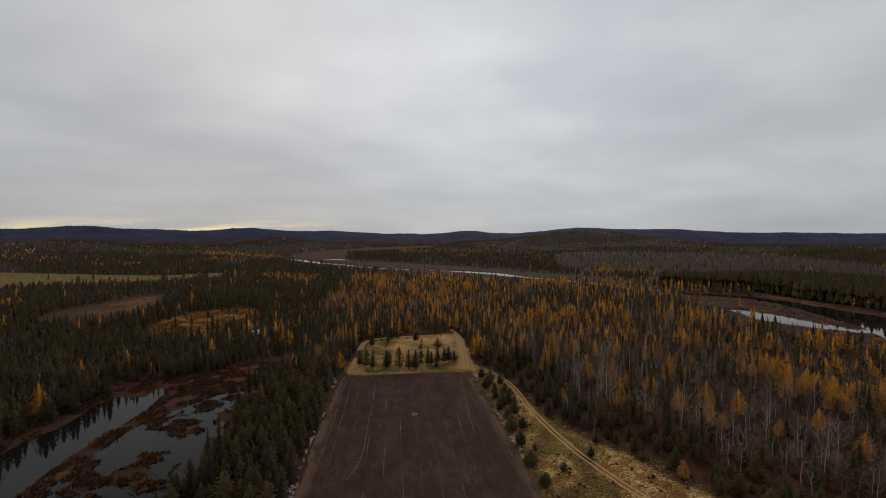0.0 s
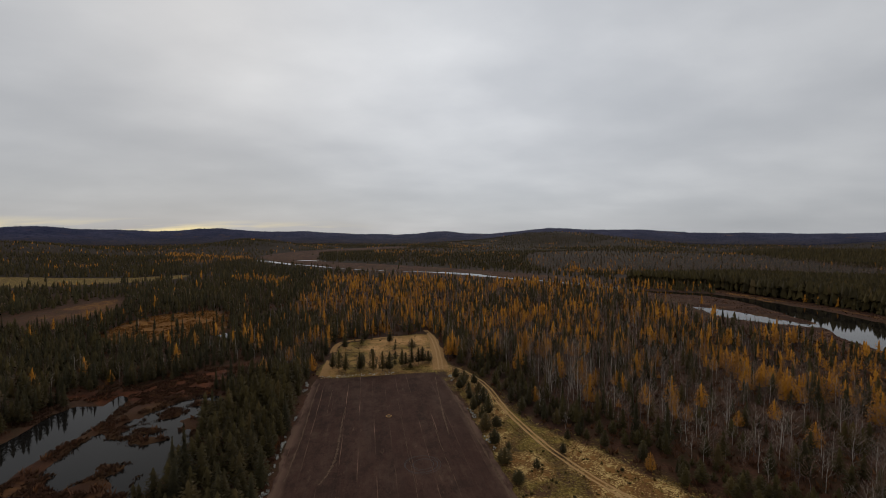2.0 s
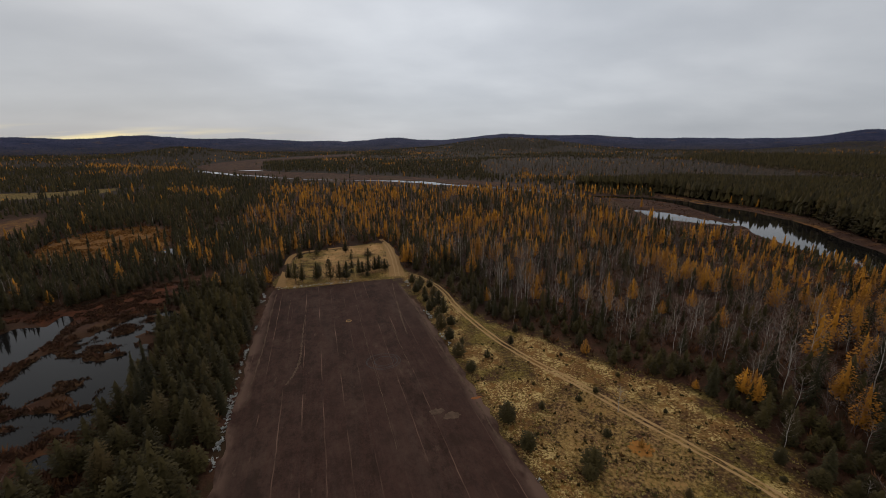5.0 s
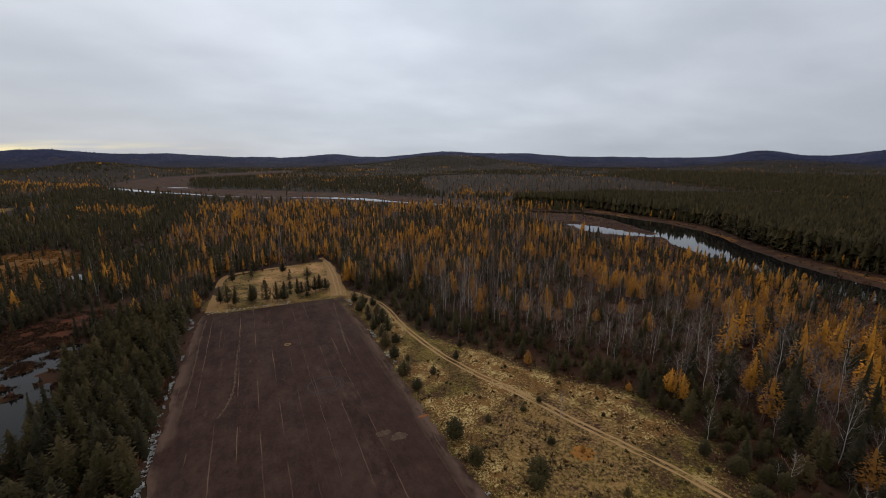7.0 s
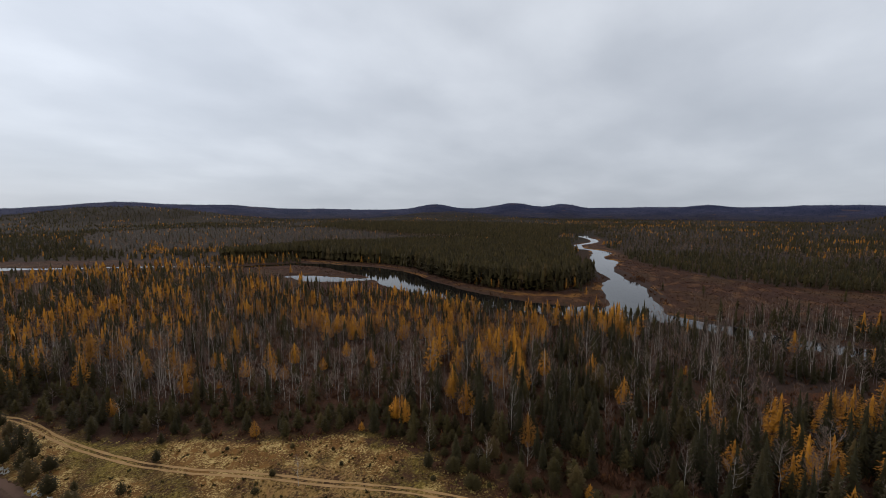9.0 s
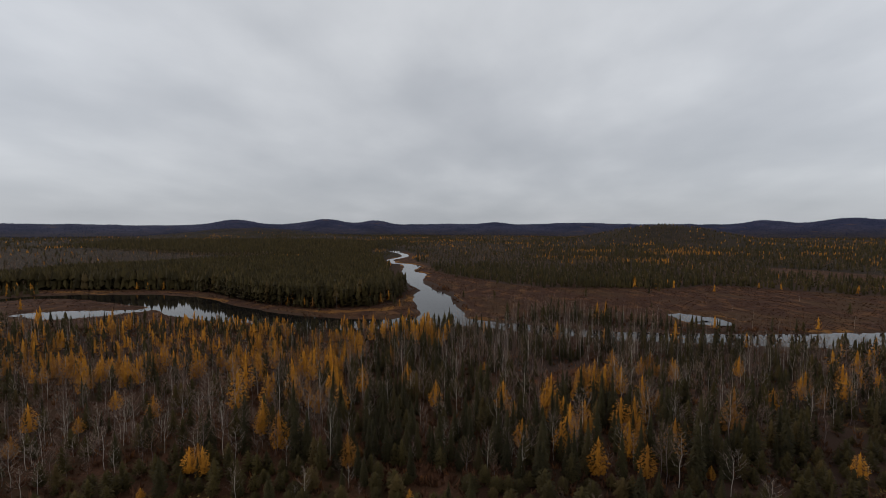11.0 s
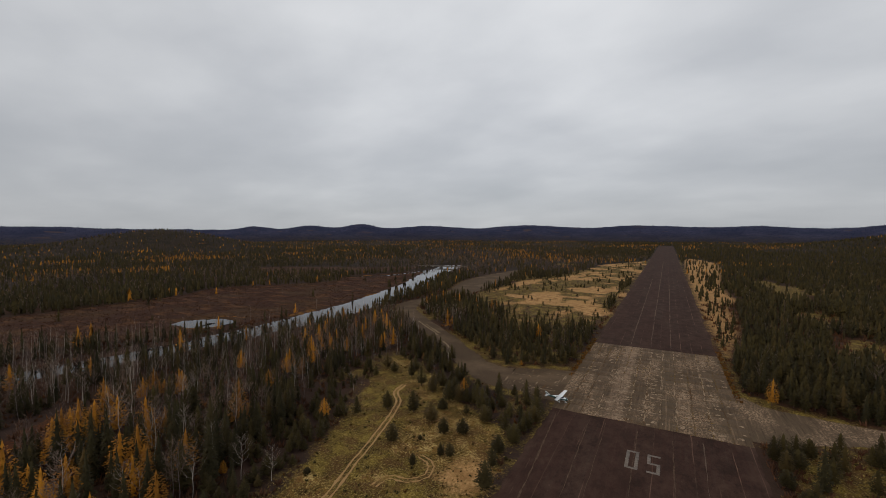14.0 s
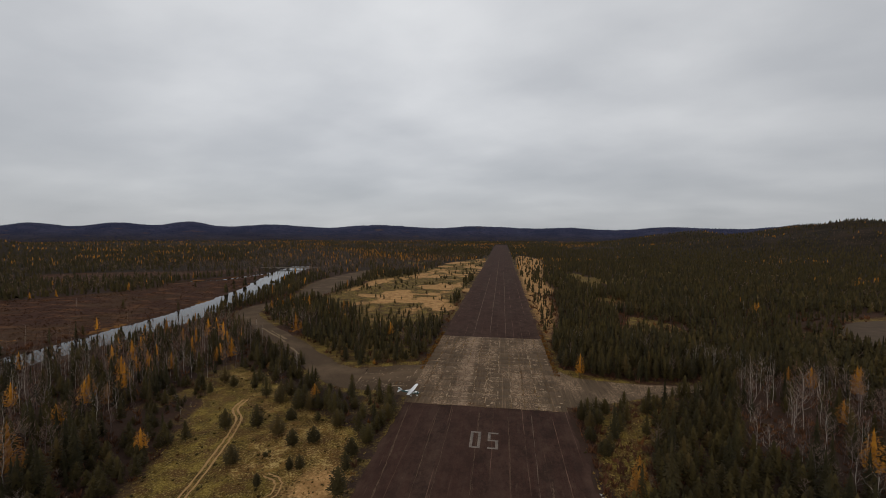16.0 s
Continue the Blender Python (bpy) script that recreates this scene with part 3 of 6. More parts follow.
def water_depth(x, y):
    """Metres inside the water's edge; below 0 on land."""
    w = np.full(x.shape, -1e9)
    for path in WATERS:
        w = np.maximum(w, in_path(path, x, y))
    w = w + (patchy(x, y, 9, 3) - 0.5) * 3.0
    wet = np.minimum(in_ring(WET_MARSH, x, y), (patchy(x, y, 9, 1) * 0.45 + patchy(x, y, 3.2, 2) * 0.55 - 0.445) * 12)
    gap = np.minimum(in_path(WET_GAP, x, y), (patchy(x, y, 6, 4) - 0.62) * 9)
    return np.maximum(np.maximum(w, wet), gap)


def on_road(x, y):
    r = np.minimum(np.minimum(x - RUNWAY_LEFT, RUNWAY_RIGHT - x), np.minimum(RUNWAY_END - y, y - RUNWAY_FAR))
    for path in (TAXIWAY, TAXIWAY_WEST):
        r = np.maximum(r, in_path(path, x, y))
    return r


def on_track(x, y):
    r = np.full(x.shape, -1e9)
    for path in (SAND_TRACK, END_ROAD, END_ROAD_WEST, TURN_TRACK):
        r = np.maximum(r, in_path(path, x, y))
    return r


# the skyline: direction, half width and height of each rise, in degrees as seen from the runway
RISES = [(46, 6, .60), (34, 5, .70), (27, 3, .30), (18, 5, .66), (8, 4, .42), (-10.5, 3.2, .40), (-25.5, 6, .85), (-36, 5, .55), (-48, 5, .12),
         (-62, 2.6, .60), (-73, 3.2, .76), (-79.6, 2.0, .62)]
RISES += [(-90, 6, .15), (-96.2, 2.2, .27), (-107, 5, .26), (-127, 2, .42), (-133.5, 2.8, .62), (-140, 2.6, .78), (-149, 5, .62), (-163, 6, .62),
          (-177, 6, .58), (-188, 4, .38), (-201, 5, .40), (-207, 3, .10), (-213.5, 4, .54), (-222, 6, .5), (-240, 9, .8), (-265, 9, .6), (-290, 9, .6)]
# nearer hills: place, height, half width along and across the line of sight
HILLS = [(-117, 1900, 68, 360, 270), (37, 1900, 38, 500, 260), (14, 2300, 42, 400, 200), (-26, 3000, 92, 420, 520), (-219, 2000, 108, 420, 560),
         (-203, 2150, 74, 330, 300), (-64, 3400, 60, 400, 500)]
FAR = 4300.0


def height(x, y):
    """The lie of the land."""
    r = np.hypot(x, y)
    az = np.degrees(np.arctan2(-x, y))
    az = np.where(az > 80, az - 360, az)
    ridge = 0.30 + 0.18 * soft(-az, 50, 66)
    for c, w, a in RISES:
        d = (az - c + 180) % 360 - 180
        ridge = ridge + a * np.exp(-(d / w) ** 2)
    ridge = ridge + (patchy(az * 10, r * 0, 11, 6) - 0.5) * 0.10 + (patchy(az * 10, r * 0, 4, 7) - 0.5) * 0.04
    z = (EYE_HEIGHT - 7 + FAR * np.tan(np.radians(ridge))) * soft(r, 3350, FAR)
    z = z * (1 - 0.5 * soft(r, FAR, 4950))
    for a, d, h, along, across in HILLS:
        ux, uy = -np.sin(radians(a)), np.cos(radians(a))
        p, q = x * ux + y * uy - d, -x * uy + y * ux
        z = np.maximum(z, h * np.exp(-(p / along) ** 2 - (q / across) ** 2) * (0.9 + 0.2 * patchy(x, y, 120, 8)))
    level = water_depth(x, y)
    for o in (FAR_MARSH, FAR_MARSH_TWO, FAR_MARSH_THREE, MARSH):
        level = np.maximum(level, in_ring(o, x, y))
    z = z + soft(r, 500, 1500) * (patchy(x, y, 260, 9) - 0.4) * 9 * soft(-level, 0, 90)
    open_ground = np.maximum(on_road(x, y), in_ring(CLEARING, x, y))
    z = z + (patchy(x, y, 14, 10) - 0.5) * 0.5 * soft(-open_ground, 0, 12)
    z = np.where(on_road(x, y) > -14, np.where(r < 2500, 0, z), z)
    z = np.where(in_ring(BARE_YARD, x, y) > -6, 0, z)
    w = water_depth(x, y)
    return z - 1.5 * soft(w, -3.0, 3.0)


def mesh_np(name, verts, tris, mats, slot=None, vary=None, smooth=False, normals=None):
    """A mesh from arrays of places and triangles. normals: one for each place, to round a crown off."""
    me = bpy.data.meshes.new(name)
    verts, tris = np.asarray(verts, np.float32), np.asarray(tris, np.int32)
    k = tris.shape[1]
    me.vertices.add(len(verts))
    me.vertices.foreach_set("co", verts.ravel())
    me.loops.add(tris.size)
    me.loops.foreach_set("vertex_index", tris.ravel())
    me.polygons.add(len(tris))
    me.polygons.foreach_set("loop_start", np.arange(len(tris), dtype=np.int32) * k)
    if slot is not None:
        me.polygons.foreach_set("material_index", np.asarray(slot, np.int32))
    if smooth:
        me.polygons.foreach_set("use_smooth", np.ones(len(tris), bool))
    for m in mats:
        me.materials.append(m)
    if vary is not None:
        me.attributes.new("vary", "FLOAT", "POINT").data.foreach_set("value", np.asarray(vary, np.float32))
    me.update(calc_edges=True)
    me.validate()
    if normals is not None:
        me.polygons.foreach_set("use_smooth", np.ones(len(me.polygons), bool))
        me.normals_split_custom_set_from_vertices(np.asarray(normals, np.float32))
    return me


def part(name, me, parent, label=""):
    ob = new(name, me)
    ob.parent = parent
    return tagged(ob, label)


# ---------------------------------------------------------------- ground
def build_ground():
    turn = np.radians(np.concatenate([np.arange(46, 8, -0.5), np.arange(8, -16, -0.4), np.arange(-16, -74, -0.5), np.arange(-74, -96, -0.25), np.arange(-96, -226, -0.5), np.arange(-226, -314, -4)]))
    rad = [10.0, 20.0, 32.0, 44.0]
    while rad[-1] < 4900:
        rad.append(rad[-1] + min(max(1.1, rad[-1] * 0.0186), 7.0 if rad[-1] < 1100 else 1e3))
    rad = np.array(rad)
    A, R = np.meshgrid(turn, rad)
    x, y = (-np.sin(A) * R).ravel(), (np.cos(A) * R).ravel()
    z = height(x, y)
    nt, nr = len(turn), len(rad)
    i, j = np.meshgrid(np.arange(nr - 1), np.arange(nt), indexing="ij")
    a, b = (i * nt + j).ravel(), (i * nt + (j + 1) % nt).ravel()
    quads = np.stack([a, b, b + nt, a + nt], 1)[:, ::-1]
    me = mesh_np("ground", np.stack([x, y, z], 1), quads, [GROUND], smooth=True)
    r = np.hypot(x, y)

    def mask(name, value):
        me.attributes.new(name, "FLOAT", "POINT").data.foreach_set("value", np.clip(value, 0, 1).astype(np.float32))

    def edge(d, width):
        return np.clip(0.5 + d / (2 * width), 0, 1)

    clear = in_ring(CLEARING, x, y)
    near_track = on_track(x, y)
    bare = np.maximum(0.45 * edge(np.minimum(clear, 14 - np.hypot(x - 57, y - 60) * 0.55), 6), edge(in_ring(END_CLEARING, x, y), 3) * (0.24 + 0.5 * patchy(x, y, 9, 35)))
    bare = np.maximum(bare, edge(in_ring(DUNE, x, y) + (patchy(x, y, 40, 11) - 0.5) * 30, 10) * (0.20 + 0.75 * soft(0.55 * patchy(x, y, 34, 34) + 0.45 * patchy(x, y, 11, 39), 0.38, 0.64)) * (0.55 + 0.45 * soft(-y - 0.9 * x, 200, 310)))
    bare = np.maximum(bare, edge(in_ring(WEST_VERGE, x, y), 8) * 0.66)
    bare = np.maximum(bare, 0.38 * edge(np.minimum(clear, -60 - y), 10) * patchy(x, y, 20, 12))
    bare = np.maximum(bare, 0.62 * edge(np.minimum(clear + 3, 9 - np.hypot(x - 43, (y + 90) * 0.8)), 5))
    mask("sand", np.maximum(bare, 0.40 * edge(near_track + 1.0, 1.4)))
    mask("lichen", 0.70 * edge(clear, 3) * soft(0.6 * patchy(x, y, 26, 13) + 0.4 * patchy(x, y, 7, 73) + 0.22 * soft(y, 60, 100), 0.30, 0.66) * (1 - 0.8 * edge(14 - np.hypot(x - 57, y - 62), 8)) * (1 - 0.32 * soft(-y, 30, 80)))
    side = on_road(x, y)
    verge = np.where((y < 176) & (y > -1400) & (side > np.where(x > 0, -4, -5.5)), np.where(x > 0, 0.26 + 0.40 * patchy(x, y, 9, 52), (0.30 + 0.4 * patchy(x, y, 9, 52)) * (y < -140)), 0)
    glade = np.minimum(np.minimum(x - 34, 128 - 0.35 * np.minimum(0, y + 160) - x), np.minimum(-105 - y, y + 330))
    moss = np.maximum(np.maximum(np.maximum(np.maximum((0.54 + 0.26 * soft(-y, 20, 70) + 0.2 * soft(y, 90, 130)) * edge(clear, 3), 0.42 * edge(clear + 9, 7)), 0.55 * edge(glade, 10) * soft(patchy(x, y, 30, 36), 0.2, 0.6)), 0.62 * edge(in_ring(WEST_GAP, x, y), 3)), verge)
    for o in WEST_GLADES:
        moss = np.maximum(moss, edge(in_ring(o, x, y), 4))
    moss = np.maximum(moss, 0.85 * edge(in_ring(END_CLEARING, x, y), 3))
    moss = np.maximum(moss, 0.6 * edge(in_ring(DUNE, x, y) + 6, 12))
    moss = np.maximum(moss, 0.60 * soft(patchy(x, y, 60, 14), 0.62, 0.8) * ((x < -40) & (y < -120) & (r < 800) | (x > 60) & (y < -200) & (x < 190)))
    moss = np.maximum(moss, edge(in_ring(YELLOW_FIELD, x, y), 14))
    mask("moss", moss)
    marsh = edge(in_ring(MARSH, x, y), 6)
    for o in (BANK_MARSH, SPIT, FAR_MARSH, FAR_MARSH_TWO, FAR_MARSH_THREE):
        marsh = np.maximum(marsh, edge(in_ring(o, x, y), 6))
    marsh = np.maximum(marsh, edge(in_ring(WET_MARSH, x, y) + 6, 5))
    marsh = np.maximum(marsh, edge(in_ring(BIRCH_HOLLOW, x, y), 6) * 0.30)
    mask("marsh", marsh)
    grass = (0.66 + 0.34 * patchy(x, y, 16, 55)) * edge(in_ring(ORANGE_BOG, x, y), 8)
    grass = np.maximum(grass, (0.30 + 0.25 * patchy(x, y, 20, 75)) * edge(in_ring(BROWN_BOG, x, y), 12))
    grass = np.maximum(grass, 0.42 * edge(in_ring(EAST_GLADE, x, y), 6))
    w = water_depth(x, y)
    bank = np.where((w > -7) & (w < 1.5) & (np.maximum(in_ring(SPIT, x, y), in_ring(MARSH, x, y)) > -4), 0.62 * soft(patchy(x, y, 18, 37), 0.42, 0.75), 0)
    bank = np.maximum(bank, 0.62 * edge(in_ring(SPIT, x, y) - 5, 6) * soft(patchy(x, y, 24, 38), 0.45, 0.6))
    grass = np.maximum(grass, bank)
    mask("grass", grass)
    mask("heath", soft(r, 420, 900))
    # the painted blue haze comes in with distance
    mask("upland_haze", soft(r, 3250, 4000))
    mask("red", np.maximum(np.maximum(edge(in_ring(RED_BOG, x, y), 5), 0.25 * edge(in_ring(BROWN_BOG, x, y), 12)), 0.55 * edge(in_ring(EAST_GLADE, x, y), 10)))
    tagged(new("ground", me), "forest floor, bog, lichen and sand reaching the hills", "ground", kind="structure")


build_ground()


def ribbon(path, z, widths=1.0, across=2, rough=0.0, seed=0, offset=0.0, cut=None):
    """A flat strip along a line, its edges a little uneven."""
    p = np.array(path)
    if cut:
        p = p[cut[0]:cut[1]]
    d = np.gradient(p[:, :2], axis=0)
    d /= np.hypot(d[:, 0], d[:, 1])[:, None] + 1e-9
    nrm = np.stack([-d[:, 1], d[:, 0]], 1)
    rnd = np.random.RandomState(seed)
    V = []
    for q, k, w in zip(p, nrm, p[:, 2]):
        for i in range(across + 1):
            u = (i / across - 0.5) * w * widths
            if i in (0, across):
                u += rnd.uniform(-rough, rough)
            V.append((q[0] + k[0] * (u + offset), q[1] + k[1] * (u + offset), z))
    s = across + 1
    F = [(i * s + j, (i + 1) * s + j, (i + 1) * s + j + 1, i * s + j + 1) for i in range(len(p) - 1) for j in range(across)]
    return np.array(V), np.array(F)


def face_up(F, V):
    a, b, c = V[F[:, 0]], V[F[:, 1]], V[F[:, 2]]
    down = np.cross(b - a, c - a)[:, 2] < 0
    F = F.copy()
    F[down] = F[down][:, ::-1]
    return F


def strip_object(name, path, z, mat, label, category, **kw):
    V, F = ribbon(path, z, **kw)
    return tagged(new(name, mesh_np(name, V, face_up(F, V), [mat])), label, category, kind="structure")


for name, path, label in (("river", np.vstack([RIVER, UPPER_RIVER[1:]]), "dark calm river reflecting the grey sky"), ("river_branch", BRANCH, "pale winding river branch between brown banks"),
                          ("oxbow_pond", OXBOW, "small bright crescent pond beside the river"), ("marsh_pond", MARSH_POND, "small pond in the brown marsh"),
                          ("forest_pond", LEFT_POND, "long dark pond edged with red-brown bog"), ("far_pond", FAR_POND, "far pale pond in the marsh"),
                          ("far_lake", FAR_POND_TWO, "far pale pond before the hills"), ("far_creek", FAR_CREEK, "dark creek in the far marsh")):
    wide = np.array(path)
    wide[:, 2] += 14
    strip_object(name, wide, -0.55 - 0.03 * len(name) + 0.1, BOG_WATER if name in ("forest_pond", "far_creek") else WATER, label, "water")
V = np.array([(-92, 60, -0.552), (-46, 60, -0.552), (-46, 190, -0.552), (-92, 190, -0.552)])
tagged(new("bog_water", mesh_np("bog_water", V, np.array([(0, 1, 2, 3)]), [BOG_WATER])), "shallow bog water with red-brown tussocks", "water", kind="structure")
V = np.array([(-95, 232, -0.552), (-58, 232, -0.552), (-58, 360, -0.552), (-95, 360, -0.552)])
tagged(new("bog_pools", mesh_np("bog_pools", V, np.array([(0, 1, 2, 3)]), [WATER])), "scattered bright pools in the bog", "water", kind="structure")


# ---------------------------------------------------------------- runway and roads
def runway_sheet(name, y0, y1, label, step=2.0, seed=1):
    rnd = np.random.RandomState(seed)
    n = max(2, int(abs(y1 - y0) / step))
    ys = np.linspace(y0, y1, n + 1)
    xs = np.linspace(0, 1, 13)
    V = []
    for k, yy in enumerate(ys):
        fray = patchy(np.array([0.0, 50.0]), np.array([yy, yy]), 7, 54) - 0.5
        lo, hi = RUNWAY_LEFT + rnd.uniform(-0.45, 0.45) + 1.1 * fray[0], RUNWAY_RIGHT + rnd.uniform(-0.45, 0.45) + 1.1 * fray[1]
        if y0 > 150 and k < 18:      # corners broken away at the end
            hi -= 4.5 * (1 - k / 18) ** 1.2
            lo += 1.5 * (1 - k / 18)
        for u in xs:
            V.append((lo + (hi - lo) * u, yy + (rnd.uniform(-0.4, 0.4) if 0 < u < 1 and k in (0, n) else 0), 0.10))
    V = np.array(V)
    F = np.array([(i * 13 + j, i * 13 + j + 1, (i + 1) * 13 + j + 1, (i + 1) * 13 + j) for i in range(n) for j in range(12)])
    return tagged(new(name, mesh_np(name, V, face_up(F, V), [ASPHALT])), label, "runway", kind="structure")


runway_sheet("runway_north", RUNWAY_END, -140.5, "cracked dark asphalt runway with pale worn seams")
runway_sheet("runway_south", -237.0, RUNWAY_FAR, "long dark asphalt runway running to the hills", step=12.0)
strip_object("taxiway", TAXIWAY, 0.075, GRAVEL, "worn grey gravel and concrete taxiway", "taxiway", across=6, rough=0.8)
strip_object("taxiway_west", TAXIWAY_WEST, 0.07, SLAB, "short worn concrete taxiway stub", "taxiway", across=4, rough=0.6)
strip_object("end_road", END_ROAD, 0.064, TRACK, "sand road leading into the forest", "track", across=4, rough=0.6)
strip_object("end_road_west", END_ROAD_WEST, 0.061, TRACK, "narrow sand path round the clearing", "track", across=2, rough=0.4)
for name, path, half in (("sand_track", SAND_TRACK, 0.75), ("turn_track", TURN_TRACK, 0.7), ("end_road", END_ROAD, 0.9), ("end_road", END_ROAD, -0.9), ("turn_track", TURN_TRACK, -0.7), ("sand_track", SAND_TRACK, -0.75)):
    rut = np.array(path)
    rut[:, 2] = {"turn_track": 0.40, "sand_track": 0.66, "end_road": 0.8}[name]
    strip_object("wheel_rut", rut, 0.072, RUT, "pale wheel rut worn into the sandy track", "track", rough=0.20, offset=half, seed=int(abs(half) * 40))

# pale lanes worn into the taxiway by wheels
for shift, first, last in ((0.8, 42, 51), (-1.2, 43, 49), (2.6, 35, 40)):
    lane = np.array(TAXIWAY)
    lane[:, 2] = 1.3
    strip_object("worn_lane", lane, 0.082, PALE_GRAVEL, "pale gravel lane worn by wheels", "taxiway", rough=0.45, offset=shift, cut=(first, last), seed=int(abs(shift) * 10))
# long frayed strips where the asphalt's surface has broken up along a seam
PALE_SEAM = plain("pale_broken_asphalt", (0.045, 0.029, 0.021), (0.180, 0.125, 0.090), 0.35, 0.95, 0, 0.04)


def frayed(points, seed, mat=WORN):
    line = spline([(x, y, w) for x, y, w in points], 14)
    rnd = np.random.RandomState(seed)
    line[:, 0] += rnd.uniform(-0.12, 0.12, len(line))
    line[:, 2] *= rnd.uniform(0.12, 1.0, len(line))
    V = np.array([(x + s * w / 2, y, 0.104) for x, y, w in line for s in (-1, 1)])
    F = np.array([(2 * i, 2 * i + 1, 2 * i + 3, 2 * i + 2) for i in range(len(line) - 1)])
    tagged(new("broken_seam", mesh_np("broken_seam", V, face_up(F, V), [mat])), "pale frayed seam in the dark asphalt", "runway", kind="structure")


for k, points in enumerate((((-7.2, 147, 0.3), (-7.6, 138, 0.5), (-7.9, 128, 0.6), (-8.0, 120, 0.9), (-8.3, 113, 1.0), (-9.6, 106, 0.9), (-11.4, 101, 0.7)),
                            ((28.8, 171, 0.9), (27.4, 158, 0.5), (26.0, 142, 0.7), (25.0, 130, 0.9), (24.5, 120, 0.4)),
                            ((-18.8, 172, 0.8), (-19.2, 150, 0.9), (-19.0, 128, 0.6), (-19.8, 104, 0.8)),
                            ((31.6, 168, 0.8), (32.4, 140, 1.1), (32.2, 112, 0.9), (32.6, 84, 1.0), (32.3, 60, 0.8)),
                            ((11.2, 150, 0.16), (11.3, 132, 0.24), (11.2, 112, 0.2), (11.5, 96, 0.22), (11.4, 70, 0.2)),
                            ((20.8, 130, 0.2), (20.9, 118, 0.3), (21.0, 100, 0.25)), ((-13.0, 165, 0.25), (-13.2, 150, 0.3), (-13.1, 140, 0.2)),
                            ((28.4, -74, 0.4), (29.0, -95, 0.6), (30.4, -118, 0.7), (31.6, -138, 0.5)), ((20.2, -72, 0.2), (20.5, -100, 0.3), (21.0, -138, 0.3)), ((15.8, -80, 0.16), (15.9, -120, 0.25), (16.0, -137, 0.2)), ((6.8, -92, 0.2), (6.9, -112, 0.3), (6.8, -136, 0.3)),
                            ((-2.4, -80, 0.2), (-2.6, -104, 0.35), (-2.5, -134, 0.25)), ((-8.8, -70, 0.24), (-9.2, -95, 0.34), (-10.0, -137, 0.4)), ((-12.4, -78, 0.5), (-12.2, -92, 0.8), (-12.6, -100, 0.3)),
                            ((6.7, -240, 0.6), (6.9, -330, 0.8), (6.7, -430, 0.8), (6.8, -560, 1.0), (6.7, -760, 1.2), (6.8, -1000, 1.4)),
                            ((16.2, -240, 0.4), (16.3, -300, 0.7), (16.1, -420, 0.8), (16.3, -600, 0.8)), ((-2.6, -242, 0.4), (-2.5, -320, 0.6), (-2.7, -480, 0.8), (-2.5, -640, 0.8)))):
    frayed(points, 70 + k, PALE_SEAM if points[0][1] < -200 or points[0][0] == -8.8 else WORN)

tagged(new("gravel_yard", mesh_np("gravel_yard", np.column_stack([BARE_YARD, np.full(len(BARE_YARD), 0.07)]), np.array([[0, k, k + 1] for k in range(1, len(BARE_YARD) - 1)]), [YARD])),
       "bare grey gravel yard among dark pines", "yard", kind="structure")


# ---------------------------------------------------------------- trees
def tube(points, radii, sides):
    """A tapered tube through a few places; closes in a point at the end."""
    V, F = [], []
    for p, r in zip(points[:-1], radii[:-1]):
        for k in range(sides):
            a = 2 * math.pi * k / sides
            V.append((p[0] + r * math.cos(a), p[1] + r * math.sin(a), p[2]))
    V.append(tuple(points[-1]))
    n = len(points) - 1
    for i in range(n - 1):
        for k in range(sides):
            a, b = i * sides + k, i * sides + (k + 1) % sides
            F += [(a, b, b + sides), (a, b + sides, a + sides)]
    for k in range(sides):
        F.append(((n - 1) * sides + k, (n - 1) * sides + (k + 1) % sides, n * sides))
    return V, F


def join(pieces):
    V, F, o = [], [], 0
    for v, f in pieces:
        V += list(v)
        F += [tuple(i + o for i in t) for t in f]
        o += len(v)
    return np.array(V, float).reshape(-1, 3), np.array(F, int).reshape(-1, 3)


def skirts(rnd, tall, wide, form, bare, tiers, sides, lean, fill):
    """Layered, ragged skirts of foliage, one above the other."""
    out = []
    for k in range(tiers):
        u0, u1 = k / tiers, min(1.0, (k + 1.75) / tiers)
        z0, z1 = tall * (bare + (1 - bare) * u0), tall * (bare + (1 - bare) * u1)
        reach = (wide * form(u0 + 0.25 / tiers) + 0.08) * fill
        turn = rnd.uniform(0, 6.28)
        V = []
        for j in range(sides):
            a = turn + 2 * math.pi * (j + rnd.uniform(-0.3, 0.3)) / sides
            r = reach * (rnd.uniform(0.95, 1.25) if j % 2 else rnd.uniform(0.6, 0.85))
            zz = z0 + (z1 - z0) * (rnd.uniform(-0.12, 0.1) if j % 2 else rnd.uniform(0.1, 0.35))
            V.append((lean[0] * z0 / tall + r * math.cos(a), lean[1] * z0 / tall + r * math.sin(a), zz))
        V.append((lean[0] * z1 / tall, lean[1] * z1 / tall, z1))
        out.append((V, [(j, (j + 1) % sides, sides) for j in range(sides)]))
    return out


